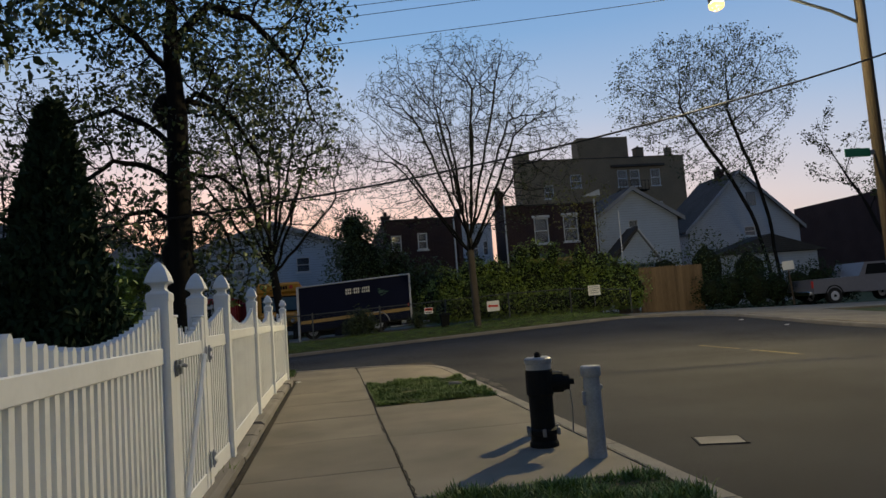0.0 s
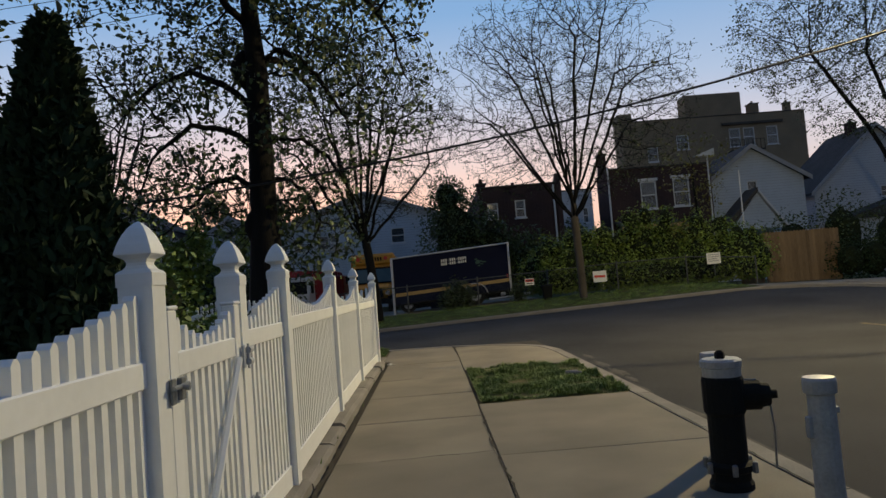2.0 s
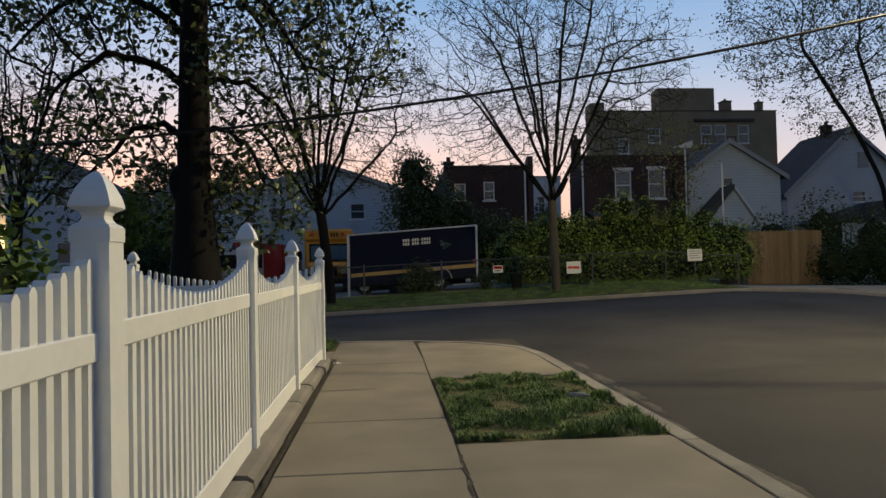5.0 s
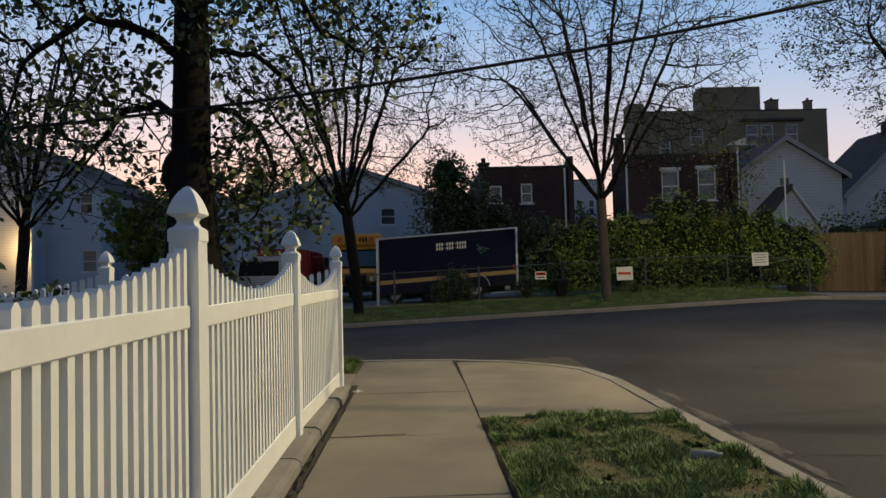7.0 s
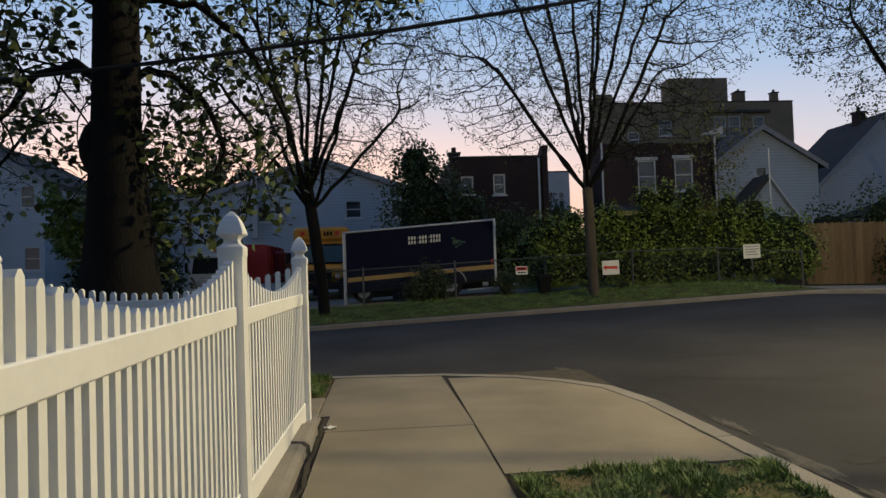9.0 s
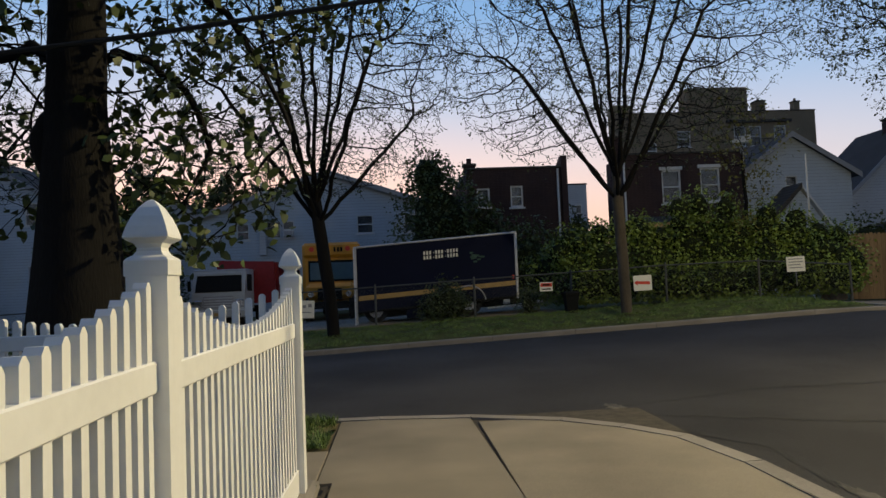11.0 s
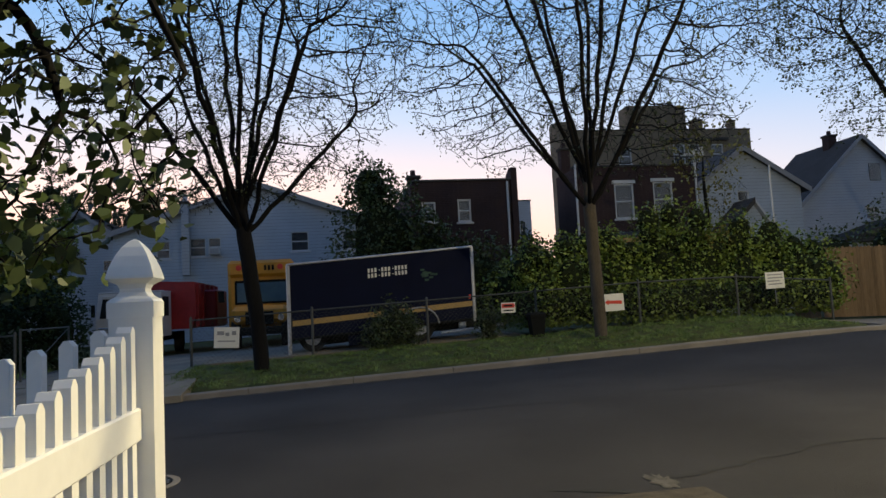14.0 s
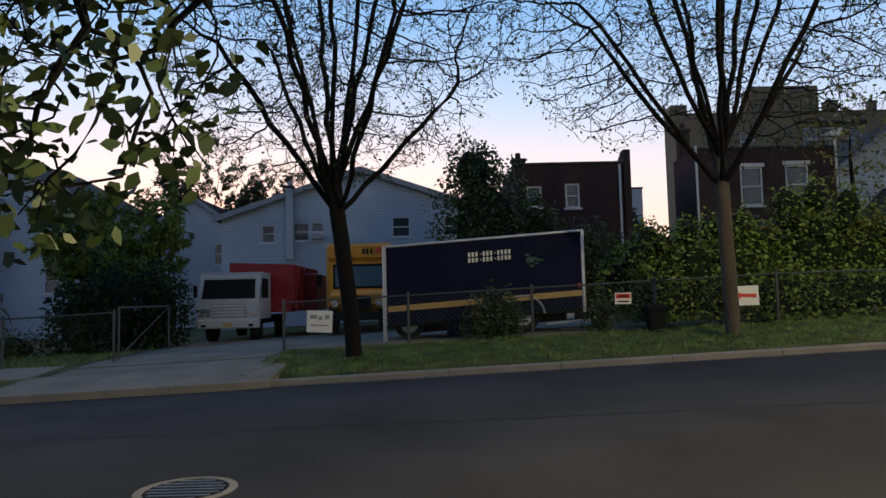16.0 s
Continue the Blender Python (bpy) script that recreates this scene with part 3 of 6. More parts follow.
for x, y, z, s, nm, lb in ((-0.42, 13.5, 0.012, 0.06, "paper_scrap", "pale scrap of paper by the fence"), (1.98, 10.4, 0.07, 0.06, "plastic_bottle", "crushed clear plastic bottle in the grass"),
                           (12.9, 20.4, 0.0, 0.09, "paper_scrap", "pale scrap of litter in the gutter"), (12.9, 18.2, 0.0, 0.09, "paper_scrap", "pale scrap of litter in the gutter")):
    if z == 0.0:
        z = road_z(x, y) + 0.012
    if nm == "plastic_bottle":
        solid(nm, MB().tube([(x - 0.09, y, z), (x + 0.04, y - 0.01, z), (x + 0.07, y - 0.012, z), (x + 0.10, y - 0.014, z)], [0.03, 0.03, 0.014, 0.012], 10), M["blind"], lb, "bottle", smooth=True)
    else:
        mb = MB()
        for i in range(5):
            for j in range(4):
                mb.v.append((x + s * (i / 4 - 0.5) * 1.6, y + s * (j / 3 - 0.5), z + 0.012 * math.sin(2.1 * i + 1.3 * j)))
        mb.f = [(j + 4 * i, j + 1 + 4 * i, j + 5 + 4 * i, j + 4 + 4 * i) for i in range(4) for j in range(3)]
        solid(nm, mb, M["signwhite"], lb, "litter")

# pale sand washed into the gutter
srng = random.Random(8)
for sx, sy, sl, sw in ((2.82, 13.3, 0.34, 0.07), (2.76, 12.2, 0.5, 0.08), (2.76, 11.3, 0.42, 0.09), (2.74, 10.6, 0.3, 0.06), (2.3, 16.55, 0.22, 0.10)):
    mb = MB()
    ring = []
    for k in range(26):
        a, q = 2 * math.pi * k / 26, srng.uniform(0.62, 1.2)
        ring.append((sx + sw * q * math.cos(a), sy + sl * q * math.sin(a)))
    for k in range(26):
        (xa, ya), (xb, yb) = ring[k], ring[(k + 1) % 26]
        xm, ym = (xa + sx) / 2, (ya + sy) / 2
        xn, yn = (xb + sx) / 2, (yb + sy) / 2
        mb.quad((xm, ym, road_z(xm, ym) + 0.011), (xa, ya, road_z(xa, ya) + 0.005), (xb, yb, road_z(xb, yb) + 0.005), (xn, yn, road_z(xn, yn) + 0.011))
    mb.f.append(tuple(4 * k for k in range(26)))
    solid("gutter_sand", mb, M["gutter_sand"], "pale sand washed along the gutter", "sand", kind="structure")

# manhole and road plate
man = thing("manhole_cover", "round iron manhole cover with a worn pale rim", "manhole")
zc = road_z(-1.80, 18.0)
part("rim", MB().lathe(-1.80, 17.99, [(0.36, zc - 0.05), (0.36, zc + 0.008), (0.30, zc + 0.010), (0.295, zc - 0.02)], 32), M["kerb"], man, "worn pale steel rim")
part("lid", MB().lathe(-1.80, 17.99, [(0.292, zc - 0.05), (0.292, zc + 0.006)], 32), M["black"], man)
for k in range(7):
    w = math.sqrt(max(0.01, 0.27 ** 2 - (0.078 * (k - 3)) ** 2))
    part("rib", MB().box(-1.80 - w, -1.80 + w, 17.99 + 0.078 * (k - 3) - 0.012, 17.99 + 0.078 * (k - 3) + 0.012, zc, zc + 0.011), M["steel"], man)
plate = thing("road_plate", "pale square concrete utility patch in the road", "utility cover")
plate_mb = MB().cbox(-0.18, 0.18, -0.15, 0.15, -0.05, 0.0, 0.003)
part("plate", plate_mb, M["kerb"], plate)
for xx, yy, hw, hd in ((-0.19, 0, 0.008, 0.16), (0.19, 0, 0.008, 0.16), (0, -0.16, 0.20, 0.008), (0, 0.16, 0.20, 0.008)):
    part("rim", MB().box(xx - hw, xx + hw, yy - hd, yy + hd, -0.05, 0.003), M["patch"], plate)
plate.matrix_world = pose(3.42, 5.81, -0.093, 0, 0, -18)

# grass
grng = np.random.default_rng(3)


def tuft(x, y):
    """How high the turf stands, 0 to 1, in clumps of some 30 cm."""
    return max(0.0, min(1.0, 0.5 + 0.9 * noise.noise((x * 2.6, y * 2.6, 5.0)) + 0.35 * noise.noise((x * 7.0, y * 7.0, 1.0))))


def grass_area(name, x0, x1, y0, y1, n, h, label, zf=None, clump=0.5):
    x, y = grng.uniform(x0, x1, n), grng.uniform(y0, y1, n)
    q = np.array([tuft(a, b) for a, b in zip(x, y)])
    keep = q + clump > grng.uniform(0.35, 1.0, n)
    x, y, q = x[keep], y[keep], q[keep]
    z = np.array([(zf or base)(a, b) for a, b in zip(x, y)]) + 0.035 * q - 0.012
    lift = np.clip(q * 1.5 - 0.25, 0, 1)
    return tagged(new(name, blade_mesh(name, x, y, z, h * (0.25 + 1.05 * lift), M["grass"], grng)), label, "grass", kind="stuff")


def sod_area(x0, x1, y0, y1):
    nx, ny = int((x1 - x0) / 0.06), int((y1 - y0) / 0.06)
    mb = MB()
    for j in range(ny + 1):
        for i in range(nx + 1):
            x, y = x0 + (x1 - x0) * i / nx, y0 + (y1 - y0) * j / ny
            edge = min(1, min(i, nx - i, j, ny - j) / 2)
            mb.v.append((x, y, -0.012 + 0.05 * tuft(x, y) * edge))
    mb.f = [(j * (nx + 1) + i, j * (nx + 1) + i + 1, (j + 1) * (nx + 1) + i + 1, (j + 1) * (nx + 1) + i) for j in range(ny) for i in range(nx)]
    return solid("sod", mb, M["sod"], "lumpy turf with brown bare spots", "turf", kind="structure", smooth=True)


for q in ((0.752, 2.318, 9.18, 12.03), (0.752, 2.318, 2.0, 4.72), (-6.0, -0.59, 14.95, 16.14)):
    sod_area(*q)
for x0, x1, y0, y1 in ((0.75, 2.32, 9.18, 12.03), (0.75, 2.32, -12, 4.74), (-9.5, -0.58, 14.94, 16.15)):
    solid("soil", MB().cbox(x0, x1, y0, y1, -0.15, -0.012, 0.004), M["soil"], "bare brown soil under the grass", "soil", kind="structure")
grass_area("grass", 0.77, 2.31, 9.19, 11.97, 42000, 0.046, "uneven green grass patch in the pavement")
grass_area("grass", 0.77, 2.31, 2.5, 4.64, 26000, 0.055, "short green grass strip beside the kerb")
grass_area("grass", -6.0, -0.6, 14.96, 16.13, 26000, 0.065, "green grass verge beside the kerb")
grass_area("grass", -3.2, 10.8, 24.45, 27.2, 40000, 0.05, "green grass verge below the chain-link fence")
grass_area("grass", -18, -7.2, 24.45, 25.6, 9000, 0.05, "green grass verge by the driveway")
grass_area("grass", -18, -7.2, 26.9, 31, 16000, 0.07, "overgrown lawn beside the driveway")
grass_area("grass", -0.85, -0.47, 4.0, 13.9, 500, 0.05, "weeds along the fence footing", zf=lambda x, y: 0.03, clump=0.1)

# ---------------------------------------------------------------- white picket fence
FX = -0.655
POSTS = [-0.40, 2.02, 4.41, 5.48, 6.48, 9.01, 11.36, 13.70]
SIDE = [-0.66, -0.66, -0.66, -0.66, -0.64, -0.68, -0.70, -0.65]
DROP = [-0.06, -0.06, -0.06, -0.055, -0.008, -0.008, -0.03, -0.045]


fence = thing("picket_fence", "white vinyl picket fence with scooped panels and pointed post caps", "fence")


def fence_post(x, y):
    ob = part("fence_post", MB().square_rings(0, 0, [(0.058, -0.05), (0.058, 1.39)]), M["vinyl"], fence)
    ob.matrix_world = pose(x, y, 0)
    part("post_cap", MB().square_rings(0, 0, [(0.062, 1.376), (0.062, 1.420), (0.056, 1.428), (0.043, 1.436), (0.035, 1.448), (0.034, 1.458), (0.040, 1.470), (0.057, 1.480), (0.064, 1.486), (0.063, 1.494), (0.056, 1.520), (0.044, 1.550), (0.029, 1.577), (0.012, 1.596), (0.002, 1.602)]), M["vinyl"], ob)
    return ob


first_post = fence_post(SIDE[0], POSTS[0])
for xx, yy, dz in list(zip(SIDE, POSTS, DROP))[1:]:
    copy_thing(first_post, pose(xx, yy, dz))
for xx in (-3.10, -5.54, -7.98):
    copy_thing(first_post, pose(xx, 13.70, -0.05))

PICKETS = {}


def picket_mesh(top):
    key = round(top, 3)
    if key not in PICKETS:
        w, c = 0.019, 0.016
        PICKETS[key] = MB().prism([(-w, 0.12), (w, 0.12), (w, key - c), (w * 0.35, key), (-w * 0.35, key), (-w, key - c)], "x", -0.019, 0.019).mesh("picket", M["vinyl"])
    return PICKETS[key]


def fence_panel(root, length, zf):
    """Rails along +y from 0 to length with pickets through them; zf gives the picket tops."""
    top = part("top_rail", MB().cbox(-0.027, 0.027, 0.0, length, 1.030, 1.121, 0.005), M["vinyl"], root)
    part("bottom_rail", MB().cbox(-0.027, 0.027, 0.0, length, 0.075, 0.225, 0.005), M["vinyl"], top)
    n = int(round(length / 0.0835))
    for i in range(n):
        u = (i + 0.5) / n
        p = part("picket", picket_mesh(zf(u)), None, top)
        p.matrix_basis = Matrix.Translation((0.0, u * length, 0))
    return top


def scallop(u):
    return 1.178 + 0.178 * abs(2 * u - 1) ** 1.9


def span(i, zf):
    """A panel between two posts of the line."""
    dx, dy = SIDE[i + 1] - SIDE[i], POSTS[i + 1] - POSTS[i]
    L = math.hypot(dx, dy)
    ob = fence_panel(fence, L - 0.116, zf)
    ob.matrix_world = pose(SIDE[i] + dx / L * 0.058, POSTS[i] + dy / L * 0.058, (DROP[i] + DROP[i + 1]) / 2, 0, 0, -math.degrees(math.atan2(dx, dy)))
    return ob


for i in (0, 1, 4, 5, 6):
    last_panel = span(i, scallop)
for k in range(3):
    copy_thing(last_panel, pose(-0.65 - 0.058 - 2.44 * k, 13.70, -0.045, 0, 0, 90))
span(3, lambda u: 1.185 + 0.02 * u if u < 0.34 else 1.235 + 0.12 * ((u - 0.34) / 0.66) ** 1.3)

gate = thing("gate", "white vinyl picket gate with a diagonal brace, closed", "gate", at=(-0.635, POSTS[2] + 0.16, -0.05))
fence_panel(gate, 0.74, lambda u: 1.165 + 0.10 * abs(2 * u - 1) ** 1.7)
for yy in (-0.045, 0.785):
    stile = part("stile", MB().cbox(-0.03, 0.03, yy - 0.045, yy + 0.045, 0.07, 1.275, 0.005), M["vinyl"], gate)
    part("stile_cap", MB().cbox(-0.036, 0.036, yy - 0.05, yy + 0.05, 1.275, 1.292, 0.006), M["vinyl"], stile)
part("brace", MB().tube([(0.045, 0.02, 0.24), (0.045, 0.73, 1.02)], [0.017, 0.017], 6), M["vinyl"], gate)
def at(mb, x, y, z):
    mb.v = [(a + x, b + y, c + z) for a, b, c in mb.v]
    return mb


LX, LY, LZ = 0.045, -0.08, 0.99
latch = part("latch", at(MB().cbox(-0.006, 0.004, -0.05, -0.01, -0.045, 0.045, 0.002), LX, LY, LZ), M["steel"], gate, "grey metal latch")
part("bolt", at(MB().tube([(0.012, -0.06, 0.012), (0.012, 0.09, 0.012)], [0.009, 0.009], 8), LX, LY, LZ), M["steel"], latch)
part("catch", at(MB().cbox(-0.02, 0.004, 0.045, 0.085, -0.04, 0.04, 0.002), LX, LY, LZ), M["steel"], latch)
part("knob", at(MB().tube([(0.012, 0.01, 0.012), (0.045, 0.01, 0.006)], [0.008, 0.01], 8), LX, LY, LZ), M["steel"], latch)
for zz in (1.02, 0.30):
    HX, HY = 0.046, POSTS[3] - POSTS[2] - 0.22
    hinge = part("hinge", at(MB().cbox(-0.006, 0.002, -0.045, -0.012, -0.055, 0.055, 0.002), HX, HY, zz), M["white"], gate, "galvanised hinge")
    part("leaf_plate", at(MB().cbox(-0.006, 0.002, 0.03, 0.065, -0.045, 0.045, 0.002), HX, HY, zz), M["white"], hinge)
    for dz in (-0.028, 0.028):
        part("knuckle", at(MB().tube([(0.01, 0.0, dz), (0.01, 0.05, dz)], [0.017, 0.017], 10), HX, HY, zz), M["white"], hinge)
    part("pin", at(MB().tube([(0.01, 0.005, -0.06), (0.01, 0.005, 0.06)], [0.006, 0.006], 8), HX, HY, zz), M["white"], hinge)

# ---------------------------------------------------------------- hydrant and bollard
hyd = thing("fire_hydrant", "black cast iron fire hydrant with a silver painted top", "fire hydrant", at=(1.92, 5.86, 0))
part("barrel", MB().lathe(0, 0, [(0.118, 0.0), (0.118, 0.03), (0.105, 0.05), (0.105, 0.09), (0.125, 0.105), (0.125, 0.135), (0.098, 0.15), (0.098, 0.40), (0.112, 0.42), (0.112, 0.60), (0.106, 0.615)], 20), M["black"], hyd)
part("bonnet", MB().lathe(0, 0, [(0.104, 0.612), (0.104, 0.662), (0.112, 0.668), (0.112, 0.70), (0.098, 0.712)], 20), M["silver"], hyd, "silver painted bonnet")
part("operating_nut", MB().lathe(0, 0, [(0.030, 0.71), (0.028, 0.745), (0.012, 0.757)], 5), M["black"], hyd)
part("nozzle", MB().tube([(0.08, 0.0, 0.50), (0.19, -0.03, 0.50)], [0.082, 0.082], 16), M["black"], hyd)
part("nozzle_cap", MB().tube([(0.185, -0.03, 0.50), (0.235, -0.04, 0.50), (0.238, -0.04, 0.50), (0.275, -0.05, 0.50)], [0.07, 0.062, 0.026, 0.024], 16), M["black"], hyd)
part("rib", MB().tube([(0.10, 0.0, 0.582), (0.18, -0.025, 0.582)], [0.006, 0.006], 6), M["steel"], hyd)
part("chain", MB().tube([(0.235, -0.045, 0.46), (0.245, -0.05, 0.30), (0.235, -0.05, 0.10)], [0.006, 0.006, 0.006], 5), M["steel"], hyd)
for k in range(6):
    a = k * math.pi / 3 + 0.3
    part("bolt", MB().lathe(0.135 * math.cos(a), 0.135 * math.sin(a), [(0.016, 0.095), (0.016, 0.15), (0.006, 0.156)], 6), M["steel"], hyd)

bol = thing("bollard", "grey painted steel pipe bollard with a flat cap", "bollard", "bollards by the hydrant", at=(2.15, 5.29, 0))
part("pipe", MB().lathe(0, 0, [(0.070, -0.02), (0.068, 0.02), (0.060, 0.60)], 20), M["pipe"], bol)
part("cap", MB().lathe(0, 0, [(0.062, 0.585), (0.074, 0.590), (0.076, 0.605), (0.076, 0.650), (0.070, 0.664), (0.02, 0.668)], 20), M["silver"], bol, "worn pale cap")
part("lug", MB().cbox(-0.078, -0.055, -0.02, 0.02, 0.38, 0.48, 0.004), M["pipe"], bol)
part("lug", MB().cbox(0.055, 0.078, -0.02, 0.02, 0.49, 0.52, 0.004), M["pipe"], bol)
copy_thing(bol, pose(2.14, 6.52, 0, 0, 0, 12))


# ---------------------------------------------------------------- trees and shrubs
class Tree:
    """Grows limbs, branches and twigs; keeps places for leaves."""

    def __init__(self, seed):
        self.r = random.Random(seed)
        self.wood, self.tips = MB(), []

    def limb(self, p, d, length, radius, level, spec):
        r = self.r
        segs = spec["segs"][level]
        pts, rad, p, d = [p.copy()], [radius], p.copy(), d.normalized()
        end = radius * spec["taper"][level]
        for i in range(segs):
            w = spec["wander"][level]
            d = (d + Vector((r.gauss(0, w), r.gauss(0, w), r.gauss(0, w) + spec["lift"][level]))).normalized()
            p = p + d * (length / segs)
            pts.append(p.copy())
            rad.append(radius + (end - radius) * (i + 1) / segs)
        self.wood.tube(pts, rad, spec["sides"][level], caps=False)
        last = level == len(spec["count"])
        if last:
            for i in range(1, len(pts)):
                for k in range(spec["leaves"]):
                    f = r.random()
                    q = pts[i - 1].lerp(pts[i], f)
                    s = spec["spread"]
                    self.tips.append((q.x + r.gauss(0, s), q.y + r.gauss(0, s), q.z + r.gauss(0, s)))
            return
        n = spec["count"][level]
        turn = r.uniform(0, 6.28)
        for k in range(n):
            f = spec["from"][level] + (1 - spec["from"][level]) * (k + r.uniform(0.2, 0.9)) / n
            at = min(segs - 1, int(f * segs))
            q = pts[at].lerp(pts[at + 1], min(1, f * segs - at))
            dd = (pts[at + 1] - pts[at]).normalized()
            turn += 2.4 + r.uniform(-0.5, 0.5)
            side = dd.orthogonal().normalized()
            side = Matrix.Rotation(turn, 3, dd) @ side
            a = radians(r.gauss(spec["angle"][level], 9))
            cd = dd * math.cos(a) + side * math.sin(a)
            rr = (radius + (end - radius) * f) * spec["thin"][level] * r.uniform(0.8, 1.1)
            ll = length * spec["len"][level] * r.uniform(0.7, 1.15) * (1.15 - 0.55 * f)
            self.limb(q, cd, ll, max(rr, 0.004), level + 1, spec)
        if level > 0:
            self.limb(pts[-1], d, length * spec["len"][level] * 0.8, max(end, 0.004), level + 1, spec)


VASE = dict(segs=[4, 9, 6, 4, 3], taper=[0.85, 0.16, 0.25, 0.35, 0.5], wander=[0.02, 0.055, 0.10, 0.15, 0.2], lift=[0.0, 0.07, 0.04, 0.02, 0.0], sides=[12, 7, 5, 4, 3],
            count=[11, 7, 6, 4], **{"from": [0.76, 0.12, 0.12, 0.10]}, angle=[47, 36, 38, 42], thin=[0.44, 0.48, 0.5, 0.5], len=[2.6, 0.44, 0.44, 0.46], leaves=2, spread=0.06)


def tree(name, at, trunk, radius, spec, seed, label, leaf="leaf", size=0.075, bark="bark", lean=(0, 0, 1), scale=(1, 1, 1)):
    ob = thing(name, label, "tree", at=at)
    t = Tree(seed)
    t.limb(Vector((0, 0, -0.1)), Vector(lean), trunk, radius, 0, spec)
    t.wood.v = [(x * scale[0], y * scale[1], z * scale[2]) for x, y, z in t.wood.v]
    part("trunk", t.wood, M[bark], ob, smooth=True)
    rng = np.random.default_rng(seed)
    tips = np.array(t.tips) * np.array(scale)
    crown = new("crown", leaf_mesh("crown", tips, size, M[leaf], rng))
    crown.parent = ob
    return ob


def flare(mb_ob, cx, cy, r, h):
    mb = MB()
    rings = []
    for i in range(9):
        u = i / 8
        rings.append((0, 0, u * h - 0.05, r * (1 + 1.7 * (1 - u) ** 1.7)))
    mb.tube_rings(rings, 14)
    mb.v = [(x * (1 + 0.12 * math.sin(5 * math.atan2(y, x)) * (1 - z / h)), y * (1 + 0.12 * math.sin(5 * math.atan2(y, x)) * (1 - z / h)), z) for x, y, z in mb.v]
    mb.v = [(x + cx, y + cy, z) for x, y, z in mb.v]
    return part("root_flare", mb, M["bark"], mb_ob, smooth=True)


def limb_path(a, b, lift, n=6):
    """A limb that leaves sideways and then climbs (lift over 1) or sags (under 1)."""
    return [(a[0] + (b[0] - a[0]) * u, a[1] + (b[1] - a[1]) * u, a[2] + (b[2] - a[2]) * u ** lift) for u in [(i + 1) / n for i in range(n)]]


